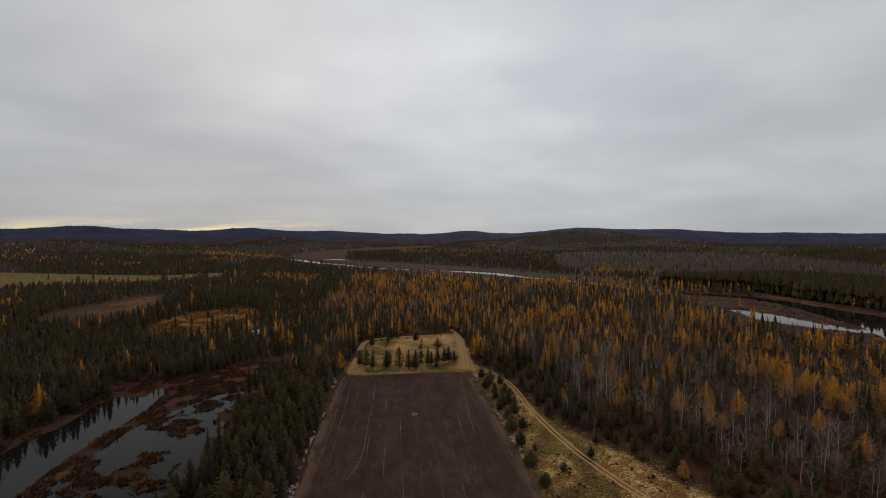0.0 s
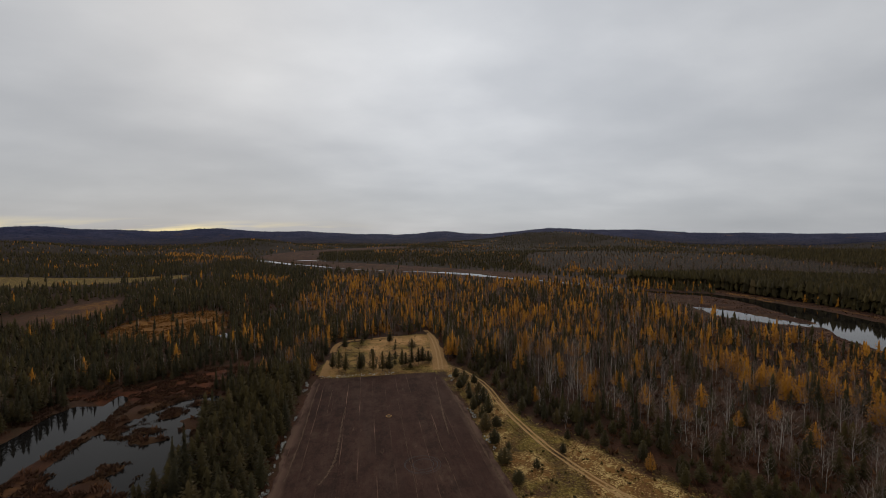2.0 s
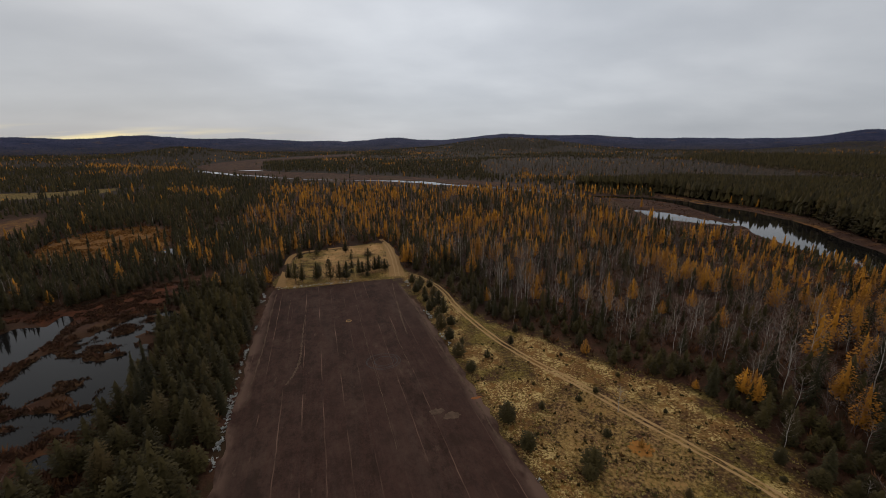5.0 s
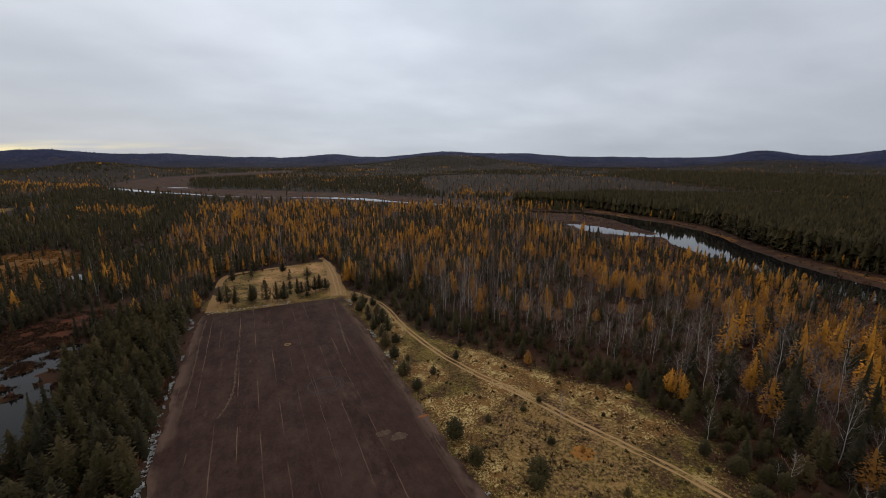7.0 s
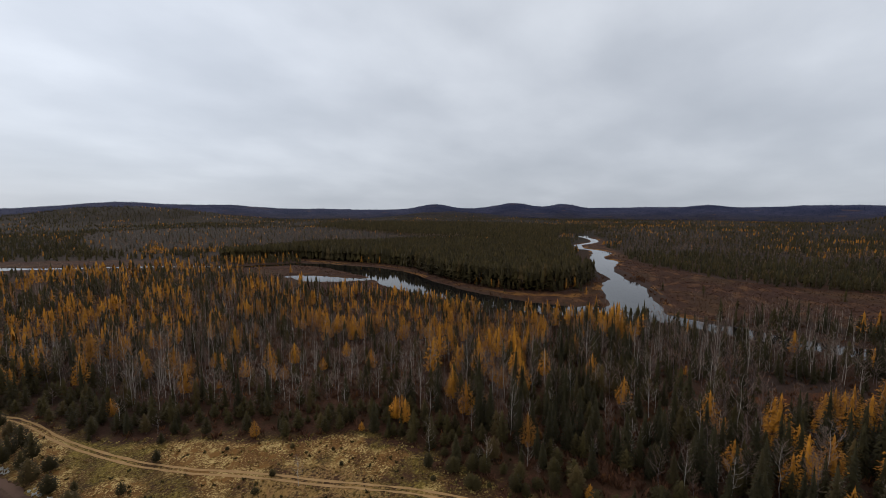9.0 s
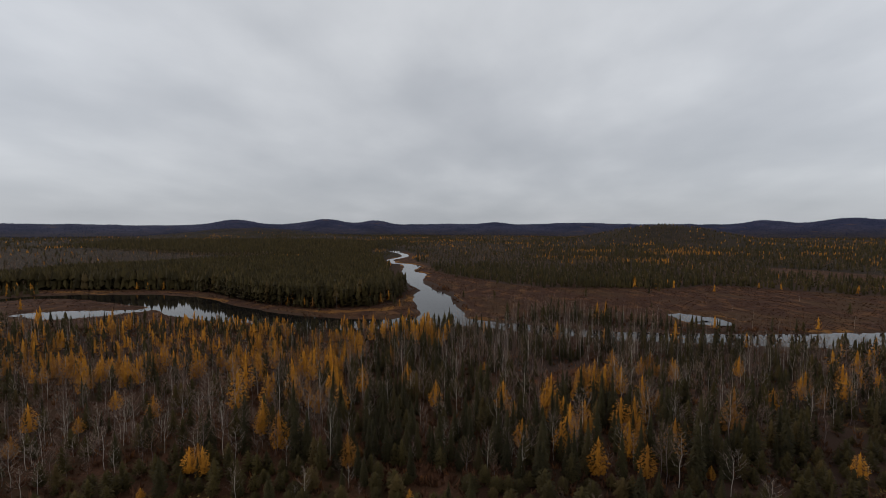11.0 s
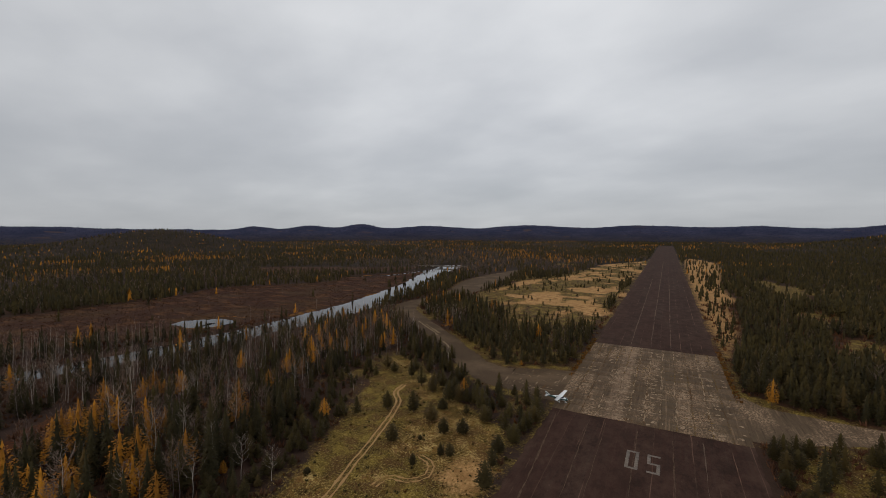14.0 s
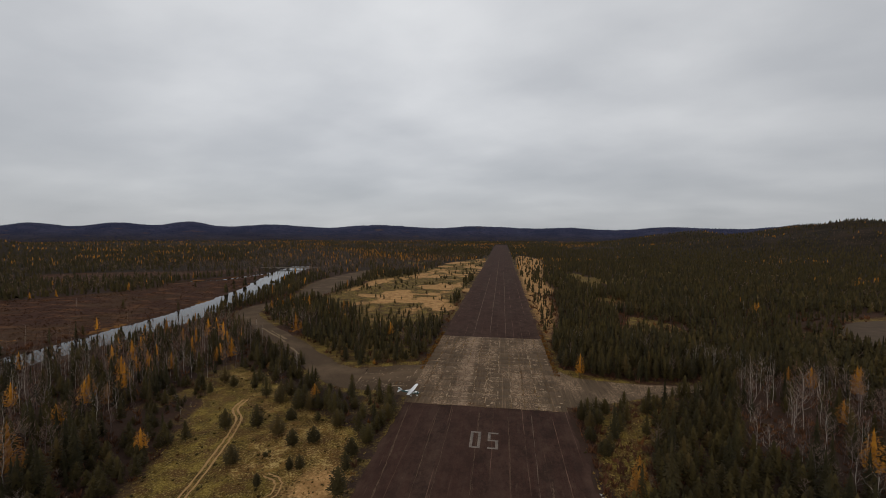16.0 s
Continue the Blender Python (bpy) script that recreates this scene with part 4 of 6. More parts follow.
def conifer(seed, tall, wide, sprays, form, droop, bare, size, tiers, sides, fill):
    """A trunk and a crown of drooping sprays laid like shingles. form: outline from foot to tip."""
    rnd = np.random.RandomState(seed)
    lean = rnd.uniform(-0.03, 0.03, 2) * tall
    trunk = tube([(0, 0, -0.3), (lean[0] * 0.3, lean[1] * 0.3, tall * 0.35), (lean[0], lean[1], tall * 0.97)],
                 [tall * 0.013, tall * 0.009, 0.02], 5 if sprays > 150 else 3)
    crown = skirts(rnd, tall, wide, form, bare, tiers, sides, lean, fill)
    lobes = rnd.uniform(0.62, 1.25, 9)
    for k in range(sprays):
        u = 1 - math.sqrt(1 - 0.985 * (k + rnd.uniform(0, 1)) / sprays)      # more of them low down, where the crown is wide
        z = tall * (bare + (1 - bare) * u)
        a = k * 2.39996 + rnd.uniform(-0.4, 0.4)
        reach = wide * form(u) * lobes[int(u * 5) + int(a * 2) % 4] * rnd.uniform(0.62, 1.0)
        turn = a + rnd.uniform(-0.7, 0.7)
        out = np.array((math.cos(turn), math.sin(turn), -droop * (1 - 0.6 * u) + rnd.uniform(-0.25, 0.35)))
        side = np.array((-math.sin(turn), math.cos(turn), rnd.uniform(-0.5, 0.5)))
        at = np.array((lean[0] * z / tall + math.cos(a) * reach, lean[1] * z / tall + math.sin(a) * reach, z))
        long, w = size * rnd.uniform(0.6, 1.2) * (1.1 - 0.5 * u), size * rnd.uniform(0.3, 0.6) * (1.1 - 0.5 * u)
        crown.append(([tuple(at - side * w - out * long * 0.5), tuple(at + side * w - out * long * 0.5), tuple(at + out * long * 0.6)], [(0, 1, 2)]))
    tip = (lean[0], lean[1], tall * 1.02)
    if sprays > 20 and droop > 0:      # pines end in a blunt top
        crown.append(([(lean[0] - 0.12, lean[1], tall * 0.93), (lean[0] + 0.12, lean[1], tall * 0.93), tip], [(0, 1, 2)]))
        crown.append(([(lean[0], lean[1] - 0.12, tall * 0.93), (lean[0], lean[1] + 0.12, tall * 0.93), tip], [(0, 1, 2)]))
    cv, cf = join(crown)
    # the crown is lit as one rounded body
    axis = np.outer(cv[:, 2] / tall, lean)
    radial = cv[:, :2] - axis
    radial = radial / (np.hypot(radial[:, 0], radial[:, 1])[:, None] + 0.25)
    cn = np.column_stack([radial, np.full(len(cv), 0.62)]) + rnd.normal(0, 0.22, (len(cv), 3))
    cn /= np.linalg.norm(cn, axis=1)[:, None]
    flat = np.cross(cv[cf[:, 1]] - cv[cf[:, 0]], cv[cf[:, 2]] - cv[cf[:, 0]])
    wrong = (flat * cn[cf].mean(1)).sum(1) < 0
    cf[wrong] = cf[wrong][:, ::-1]
    return join([trunk]), (cv, cf, cn)


def bare_tree(seed, tall, limbs, twigs, wide, thick, low, detail):
    """A pale, slightly crooked trunk, rising limbs and a haze of fine upright twigs."""
    rnd = np.random.RandomState(seed)
    segs = (5, 4, 2, 1)[detail]
    tilt = rnd.uniform(-0.02, 0.02, 2) * tall
    tall = tall * rnd.uniform(0.82, 1.08)
    pts = [np.array((0, 0, -0.3))]
    for k in range(1, segs + 1):
        pts.append(np.array((tilt[0] * k / segs * 3 + rnd.uniform(-0.02, 0.02) * tall, tilt[1] * k / segs * 3 + rnd.uniform(-0.02, 0.02) * tall, tall * k / segs)))
    r = tall * 0.0070
    wood = [tube([tuple(p) for p in pts], [max(0.012, r * (1 - 0.95 * k / segs)) for k in range(segs)] + [0.01], (5, 4, 3, 3)[detail])]
    fine = []
    for k in range(limbs):
        u = low + (0.97 - low) * (k + rnd.uniform(0, 1)) / limbs
        i = min(segs - 1, int(u * segs))
        foot = pts[i] + (pts[i + 1] - pts[i]) * (u * segs - i)
        a = k * 2.4 + rnd.uniform(-0.6, 0.6)
        reach = wide * (1.25 - u) * rnd.uniform(0.7, 1.25)
        way = np.array((math.cos(a), math.sin(a), 0))
        mid = foot + (way + (0, 0, 0.9)) * reach * 0.5
        end = mid + (way * 0.6 + np.array((0, 0, 1.2))) * reach * 0.55
        t = r * 0.36 * (1.25 - u)
        if detail < 2:
            wood.append(tube([tuple(foot), tuple(mid), tuple(end)], [t, t * 0.6, 0.005], 3))
        for j in range(twigs):
            s = rnd.uniform(0.12, 1)
            at = foot + (mid - foot) * (s * 2) if s < 0.5 else mid + (end - mid) * (s * 2 - 1)
            b = a + rnd.uniform(-1.3, 1.3)
            o = np.array((math.cos(b), math.sin(b), rnd.uniform(0.3, 1.6)))
            o = o / np.linalg.norm(o) * rnd.uniform(0.6, 1.2) * (0.45 + reach * 0.36)
            w = thick * rnd.uniform(0.6, 1.3)
            c = rnd.uniform(0, 6.28)
            side = np.array((math.cos(c), math.sin(c), 0)) * w
            fine.append(([tuple(at + side), tuple(at - side), tuple(at + o)], [(0, 1, 2)]))
    cv, cf = join(fine)
    return join(wood), (cv, cf, None)


PINE_FORM = lambda u: (1 - u) ** 0.42 * (0.62 + 0.38 * min(1, u * 3.0)) + 0.04
SPRUCE_FORM = lambda u: (1 - u) ** 0.85 * (0.7 + 0.3 * min(1, u * 5))
LARCH_FORM = lambda u: (1 - u) ** 0.62 * (0.60 + 0.40 * min(1, u * 3.5)) + 0.02

# kind: how to make one at a distance step, materials of stem and crown, label
KINDS = {
    "pine_tree": (lambda s, q: conifer(s, 8.4, (2.0, 2.0, 2.1, 2.5)[q], (420, 150, 44, 6)[q], PINE_FORM, 0.0, (0.14, 0.14, 0.08, 0)[q], (0.50, 0.74, 1.0, 1.5)[q], (6, 5, 3, 2)[q], (9, 8, 5, 4)[q], (0.40, 0.46, 0.58, 0.85)[q]),
                  BARK, PINE, "dark olive-green jack pine with a ragged crown"),
    "spruce_tree": (lambda s, q: conifer(s, 9.6, (1.45, 1.45, 1.5, 2.0)[q], (340, 120, 34, 4)[q], SPRUCE_FORM, 0.55, (0.04, 0.04, 0, 0)[q], (0.48, 0.70, 0.95, 1.3)[q], (7, 6, 3, 2)[q], (8, 8, 5, 4)[q], (0.52, 0.58, 0.70, 0.95)[q]),
                    BARK, SPRUCE, "slim dark spruce with drooping limbs"),
    "larch_tree": (lambda s, q: conifer(s, 9.6, (2.5, 2.6, 2.9, 3.0)[q], (340, 180, 56, 8)[q], LARCH_FORM, 0.15, (0.16, 0.16, 0.12, 0.04)[q], (0.50, 0.64, 0.88, 1.5)[q], (6, 5, 3, 2)[q], (8, 8, 5, 4)[q], (0.30, 0.34, 0.40, 0.70)[q]),
                   BARK, LARCH, "golden autumn larch with a narrow crown"),
    "birch_tree": (lambda s, q: bare_tree(s, 10.0, (16, 11, 5, 3)[q], (13, 9, 5, 3)[q], 2.5, (0.018, 0.026, 0.055, 0.16)[q], 0.28, q), BIRCH, TWIG, "leafless white-stemmed birch with fine grey twigs"),
    "aspen_tree": (lambda s, q: bare_tree(s, 9.4, (17, 12, 6, 4)[q], (16, 12, 6, 4)[q], 2.6, (0.022, 0.032, 0.085, 0.36)[q], 0.34, q),
                   GREY_BARK, ASPEN, "leafless grey-brown aspen with a thin twiggy crown"),
}
NAMES = list(KINDS)
VARIANTS = 4
MODELS = {(k, q, v): KINDS[k][0](100 * i + 10 * q + v, q) for i, k in enumerate(NAMES) for q in range(4) for v in range(VARIANTS)}
for i, k in enumerate(NAMES):        # the farthest woods need the outline alone
    for v in range(VARIANTS):
        if k in ("birch_tree", "aspen_tree"):
            MODELS[k, 4, v] = bare_tree(700 + 10 * i + v, 9.4, 3, 2, 2.6, 0.34, 0.3, 3)
        else:
            MODELS[k, 4, v] = conifer(700 + 10 * i + v, 9.0, 2.7, 0, LARCH_FORM if k == "larch_tree" else PINE_FORM, 0, 0, 1, 1, 4, 1.0)
NEAR, MIDDLE, FARTHEST = 225.0, 440.0, 1250.0
SINGLE = 250                 # how many of each kind nearest the runway stand as things of their own


def scatter():
    """Where trees stand, of which kind, how tall."""
    rnd = np.random.RandomState(11)
    xs, ys = [], []
    r = 62.0
    while r < 4700:
        step = 3.3 * max(1, r / 260) ** 0.77
        n = int(radians(268) * r / step)
        a = np.radians(45) - (np.arange(n) + rnd.uniform(-0.45, 0.45, n)) * radians(268) / n
        rr = r + rnd.uniform(-0.5, 0.5, n) * step
        xs.append(-np.sin(a) * rr)
        ys.append(np.cos(a) * rr)
        r += step
    # the plantation across the river is planted close
    gx, gy = np.meshgrid(np.arange(300, 700, 3.9), np.arange(40, 480, 3.9))
    gx, gy = gx.ravel() + rnd.uniform(-1.3, 1.3, gx.size), gy.ravel() + rnd.uniform(-1.3, 1.3, gx.size)
    inside = (in_ring(PLANTATION, gx, gy) > 0) & (np.hypot(gx, gy) < 700)
    x, y = np.concatenate(xs), np.concatenate(ys)
    out = (in_ring(PLANTATION, x, y) <= 0) | (np.hypot(x, y) >= 700)
    x, y = np.concatenate([x[out], gx[inside]]), np.concatenate([y[out], gy[inside]])
    d = np.hypot(x, y)
    clear, dune = in_ring(CLEARING, x, y), in_ring(DUNE, x, y) + (patchy(x, y, 40, 11) - 0.5) * 30
    end, verge = in_ring(END_CLEARING, x, y), in_ring(WEST_VERGE, x, y)
    road, track, water = on_road(x, y), on_track(x, y), water_depth(x, y)
    keep = (road < np.where(x > 0, -3.0, np.where(y > -60, -1.8, -3.4))) & (track < -1.2) & (water < np.where((x > 264) & (y < 160) & (y > -60), np.where(x > 390, -20.0, -9.0), -2.5))
    u = rnd.rand(len(x))
    clump = patchy(x, y, 12, 51)
    keep &= ~((clear > -1) & (u > 0.02 + 0.12 * soft(clump, 0.5, 0.8) * (y > -50) + 0.10 * ((y < -95) & (clear < 6)) + 0.10 * (clear < 3)))
    keep &= ~((dune > 0) & (u > 0.05 + 0.16 * (y > -330) + 0.44 * soft(patchy(x, y, 22, 15), 0.54, 0.82)))
    keep &= ~((end > -1) & (u > 0.06))
    keep &= ~((verge > 0) & (u > 0.24))
    keep &= ~((in_ring(WEST_GAP, x, y) > 0) & (u > 0.15))
    keep &= np.hypot(x + 32, y + 174) > 8
    keep &= ~((x < -34) & (x > -70) & (y > -162) & (y < -146) & (u > 0.3))
    keep &= in_ring(BARE_YARD, x, y) < 0
    keep &= ~((in_ring(BARE_YARD, x, y) > -26) & (u > 0.3))
    for o in WEST_GLADES:
        keep &= ~((in_ring(o, x, y) > -5) & (u > 0.08))
    grove = (x > 34) & (x < 215) & (y < -105) & (y > -330)
    keep &= ~(grove & (x < 120) & (u > 0.66))
    keep &= ~(grove & (x < 125) & (y > -215) & (u > 0.58))
    keep &= ~((x > 34) & (y > -105) & (x < 250) & (y < 200) & (u > 0.85))
    marsh = np.full(x.shape, -1e9)
    for o in (MARSH, BANK_MARSH, SPIT, FAR_MARSH, FAR_MARSH_TWO, FAR_MARSH_THREE, RED_BOG, BROWN_BOG, YELLOW_FIELD, EAST_GLADE):
        marsh = np.maximum(marsh, in_ring(o, x, y) + (patchy(x, y, 30, 16) - 0.5) * 8)
    keep &= ~((marsh > 0) & (u > 0.006))
    keep &= ~((in_ring(YELLOW_FIELD, x, y) > -65) & (d < 720) & (u > 0.28))
    keep &= ~((in_ring(FAR_MARSH, x, y) > -50) & (d < 1000) & (y > 400) & (u > 0.35))
    keep &= ~((in_ring(ORANGE_BOG, x, y) > 0) & (u > 0.07))
    keep &= ~((in_ring(WET_MARSH, x, y) > -3) & (u > np.where(y < 112, 0.30, 0.06)))
    keep &= ~((x > -104) & (x < np.where(y < 112, -84, -70)) & (y > 40) & (y < 182))
    keep &= ~((x > -80) & (x < -56) & (y > 112) & (y < 190) & (u > 0.25))
    keep &= ~((in_ring(BIRCH_HOLLOW, x, y) > 0) & (u > 0.52))
    plantation = in_ring(PLANTATION, x, y)
    # thinner and denser stands
    keep &= (u < 0.70 + 0.6 * patchy(x, y, 34, 17)) | (plantation > 0) | (d > 640)
    x, y, d, clear, dune, end, u, plantation = (v[keep] for v in (x, y, d, clear, dune, end, u, plantation))
    # shares of pine, spruce, larch, birch, aspen
    n = len(x)
    p = np.tile(np.array((.50, .20, .10, .04, .16)), (n, 1))
    stand = patchy(x, y, 170, 18)
    stand2 = patchy(x, y, 90, 19)
    wide_stand = 0.65 * patchy(x, y, 330, 50) + 0.35 * stand2
    spot = patchy(x, y, 120, 58)

    def zone(where, shares):
        p[where] = shares

    far = d > 640
    zone(far, (.60, .35, .004, .006, .04))
    zone(far & (wide_stand < 0.44), (.14, .06, .03, .06, .71))
    zone(far & (wide_stand > 0.60), (.50, .27, .025, .02, .185))
    zone(far & (x > 250) & (y < 0), (.34, .20, .035, .06, .365))
    zone(far & (x > 250) & (y < 0) & (wide_stand < 0.46), (.08, .05, .04, .08, .75))
    zone(far & (spot > 0.74) & (d < 3050), (.26, .16, .34, .02, .22))
    # beyond the runway's northern end
    north = (y > 178) & (d < 640) & (x < 330)
    zone(north, (.20, .16, .15, .13, .36))
    zone(north & (stand2 > 0.50), (.10, .12, .38, .08, .32))
    zone(north & (stand2 < 0.30), (.30, .22, .08, .14, .26))
    zone(north & (y < 262) & (x > -60), (.34, .16, .12, .12, .26))
    zone(north & (y < 262) & (x > 60), (.13, .12, .20, .20, .35))
    zone((y > 178) & (x < -60) & (d < 900), (.40, .50, .012, .03, .06))
    zone((y > 200) & (x < -60) & (d < 900) & (stand2 > 0.74), (.24, .30, .36, .03, .07))
    zone((x < -35) & (x > -110) & (y > 205) & (y < 300), (.22, .56, .07, .06, .09))
    zone(in_ring(ORANGE_BOG, x, y) > -3, (.08, .86, .02, .02, .02))
    # between the clearing and the river
    east = (x > 34) & (x < 300) & (y > -150) & (y < 178)
    belt = x + 0.12 * np.abs(y) + (stand2 - 0.5) * 50
    zone(east, (.08, .10, .06, .32, .44))
    zone(east & (belt > 150) & (y > -15), (.07, .14, .44, .07, .28))
    zone(east & (belt > 222) & (y > -15), (.12, .46, .34, .02, .06))
    zone(east & (stand2 > 0.66) & (belt < 146), (.10, .20, .20, .18, .32))
    zone(east & (y < 40) & (x < 200), (.20, .38, .026, .134, .26))
    zone(east & (y < -10) & (x > 110) & (x < 170), (.18, .34, .026, .144, .31))
    zone(east & (y < 0) & (x > 170), (.10, .25, .008, .25, .40))
    zone(east & (in_ring(GOLDEN_GROVE, x, y) > 0), (.13, .26, .20, .13, .28))
    zone(east & (clear > -15), (.78, .08, .02, .05, .07))
    zone(east & (x < 115) & (y < -95), (.70, .14, .01, .07, .08))
    south_east = (x > 34) & (x < 300) & (y <= -150) & (y > -620)
    zone(south_east, (.66, .24, .02, .03, .05))
    zone(south_east & (x > 112) & (y > -260), (.14, .14, .04, .14, .54))
    zone(south_east & (x > 195) & (y < -530), (.14, .10, .02, .14, .60))
    # beside the runway, to the west
    zone((x < -23) & (y < 178) & (x > -50), (.92, .06, 0, .01, .01))
    zone((x <= -50) & (y < 178) & (y > -60), (.47, .45, .004, .03, .05))
    west = (x < -23) & (y <= 0) & (d < 1500)
    zone(west, (.80, .16, 0, .01, .03))
    zone(west & (spot > 0.78) & (d > 420), (.60, .16, .14, .03, .07))
    zone(in_ring(BIRCH_HOLLOW, x, y) > -2, (.14, .08, .02, .30, .46))
    # across the river
    beyond = (x > 360) & (y < 45) & (d < 1500)
    zone(beyond, (.42, .44, .014, .02, .106))
    zone(beyond & ((y < -300) | (wide_stand > 0.50) & (d > 560)), (.36, .28, .045, .04, .275))
    zone(beyond & (spot > 0.66), (.20, .15, .40, .04, .21))
    zone(beyond & (d > 640) & (wide_stand < 0.46), (.12, .08, .05, .07, .68))
    zone(plantation > 0, (.96, .03, .002, .003, .005))
    zone((plantation > 0) & (plantation < 16) & (d < 500) & (stand2 > 0.5), (.74, .10, .05, .05, .06))
    zone(np.hypot(x - 1693, y + 863) < 420, (.20, .10, .03, .07, .60))
    zone(in_ring(ASPEN_BELT, x, y) > 0, (.04, .02, .03, .10, .81))
    zone(in_ring(ISLAND_WOOD, x, y) > 0, (.50, .48, .01, 0, .01))
    for o in GOLD_STRIPS:
        zone(in_ring(o, x, y) > 0, (.12, .06, .72, .02, .08))
    zone(dune > 0, (.97, .03, 0, 0, 0))
    zone((clear > -1) | (end > -1), (.92, .03, 0, .03, .02))
    # larches come in clumps
    p[:, 2] *= np.where(d < 420, 0.22 + 2.3 * soft(patchy(x, y, 9, 71), 0.50, 0.72), np.where((x > 340) & (d < 1100), 0.04 + 3.0 * soft(0.7 * patchy(x, y, 110, 72) + 0.3 * patchy(x, y, 30, 74), 0.54, 0.70), 1))
    c = np.cumsum(p / p.sum(1, keepdims=True), 1)
    kind = (rnd.rand(n)[:, None] > c[:, :-1]).sum(1)
    even = (plantation > 0) | (d > 900)
    size = np.where(even, rnd.normal(0.95, 0.07, n), rnd.normal(0.93, 0.16, n)).clip(0.5, 1.35) * np.where(even, 1.0, 0.82 + 0.36 * patchy(x, y, 55, 20))
    size *= np.where((clear > -1) | (end > -1), np.where(y < -50, rnd.uniform(0.36, 0.78, n), rnd.uniform(0.2, 0.5, n)), 1)
    size *= np.where(dune > 0, rnd.uniform(0.2, 0.62, n), 1)
    size *= np.where(plantation > 0, np.where(kind > 0, 1.15, np.where(d < 700, np.where(plantation < 10, 2.25, 2.0), 1.5)), 1)
    size *= np.where(east & (x > 165), np.where(y < 30, 1.06, 0.74), 1)
    size *= np.where((x < -23) & (x > -60) & (y < 178) & (y > -60), 1.12, 1)
    size *= np.where((clear <= -1) & (clear > -15) & east, rnd.uniform(0.35, 0.75, n), 1)
    size *= np.where((kind == 2) & (d > 560), 0.78, 1)
    size *= np.where(east & (kind >= 2) & (clear < -15) & (y < 60), 1.08, 1)
    size *= 1 + 0.25 * soft(d, 900, 3000)
    return x, y, d, kind, size, rnd.uniform(0, 2 * math.pi, n), rnd.randint(0, VARIANTS, n), rnd.rand(n)


def master(kind, v):
    """One tree: an empty at its foot, a trunk and a crown."""
    (tv, tf), (cv, cf, cn) = MODELS[kind, 0, v]
    _, stem, leaf, label = KINDS[kind]
    root = tagged(new(kind), label, "tree", kind.replace("_tree", " trees along the runway"))
    part("trunk", mesh_np("trunk", tv, tf, [stem]), root)
    part("crown", mesh_np("crown", cv, cf, [leaf], normals=cn), root)
    return root


def put_tree(root, x, y, z, turn, size, used):
    wide = size * (1 + (0.60 if root.name.startswith("pine") else 0.25) * max(0.0, min(1.0, (1.15 - size) / 0.5)))      # young trees are bushy
    m = pose(x, y, z, 0, 0, math.degrees(turn)) @ Matrix.Diagonal((wide, wide, size, 1))
    if root in used:
        return copy_thing(root, m)
    used.add(root)
    root.matrix_basis = m
    return root


def wood(name, kind, step, x, y, z, size, turn, variant, chance, label, other=None):
    """Many trees in one mesh, for stands that nobody could count."""
    _, stem, leaf, _ = KINDS[kind]
    leaf = other or leaf
    VV, FF, SS, RR, NN, o = [], [], [], [], [], 0
    for v in range(VARIANTS):
        w = np.where(variant == v)[0]
        if not len(w):
            continue
        (tv, tf), (cv, cf, cn) = MODELS[kind, step, v]
        if step >= 3 or step == 2 and kind in ("pine_tree", "spruce_tree"):
            tv, tf = tv[:0], tf[:0]
        base = np.vstack([tv, cv])
        tri = np.vstack([tf, cf + len(tv)]).astype(int)
        slot = np.concatenate([np.zeros(len(tf), int), np.ones(len(cf), int)])
        c, s = np.cos(turn[w])[:, None], np.sin(turn[w])[:, None]
        wide = (size[w] * (1 + (0.6 if kind == "pine_tree" else 0.15) * np.clip((0.95 - size[w]) / 0.5, 0, 1)))[:, None]
        V = np.stack([(base[:, 0] * c - base[:, 1] * s) * wide + x[w][:, None],
                      (base[:, 0] * s + base[:, 1] * c) * wide + y[w][:, None],
                      base[:, 2] * size[w][:, None] + z[w][:, None]], 2)
        VV.append(V.reshape(-1, 3))
        if cn is not None:
            stemn = np.column_stack([tv[:, :2], np.zeros(len(tv))]) / (np.hypot(tv[:, 0], tv[:, 1])[:, None] + 1e-4) if len(tv) else tv
            n0 = np.vstack([stemn, cn])
            NN.append(np.stack([n0[:, 0] * c - n0[:, 1] * s, n0[:, 0] * s + n0[:, 1] * c, np.repeat(n0[None, :, 2], len(w), 0)], 2).reshape(-1, 3))
        FF.append((tri[None] + (np.arange(len(w)) * len(base))[:, None, None]).reshape(-1, 3) + o)
        SS.append(np.tile(slot, len(w)))
        RR.append(np.repeat(chance[w], len(base)))
        o += len(w) * len(base)
    if VV:
        me = mesh_np(name, np.vstack(VV), np.vstack(FF), [stem, leaf], np.concatenate(SS), np.concatenate(RR), normals=np.vstack(NN) if NN else None)
        tagged(new(name, me), label, "woods", kind="stuff")


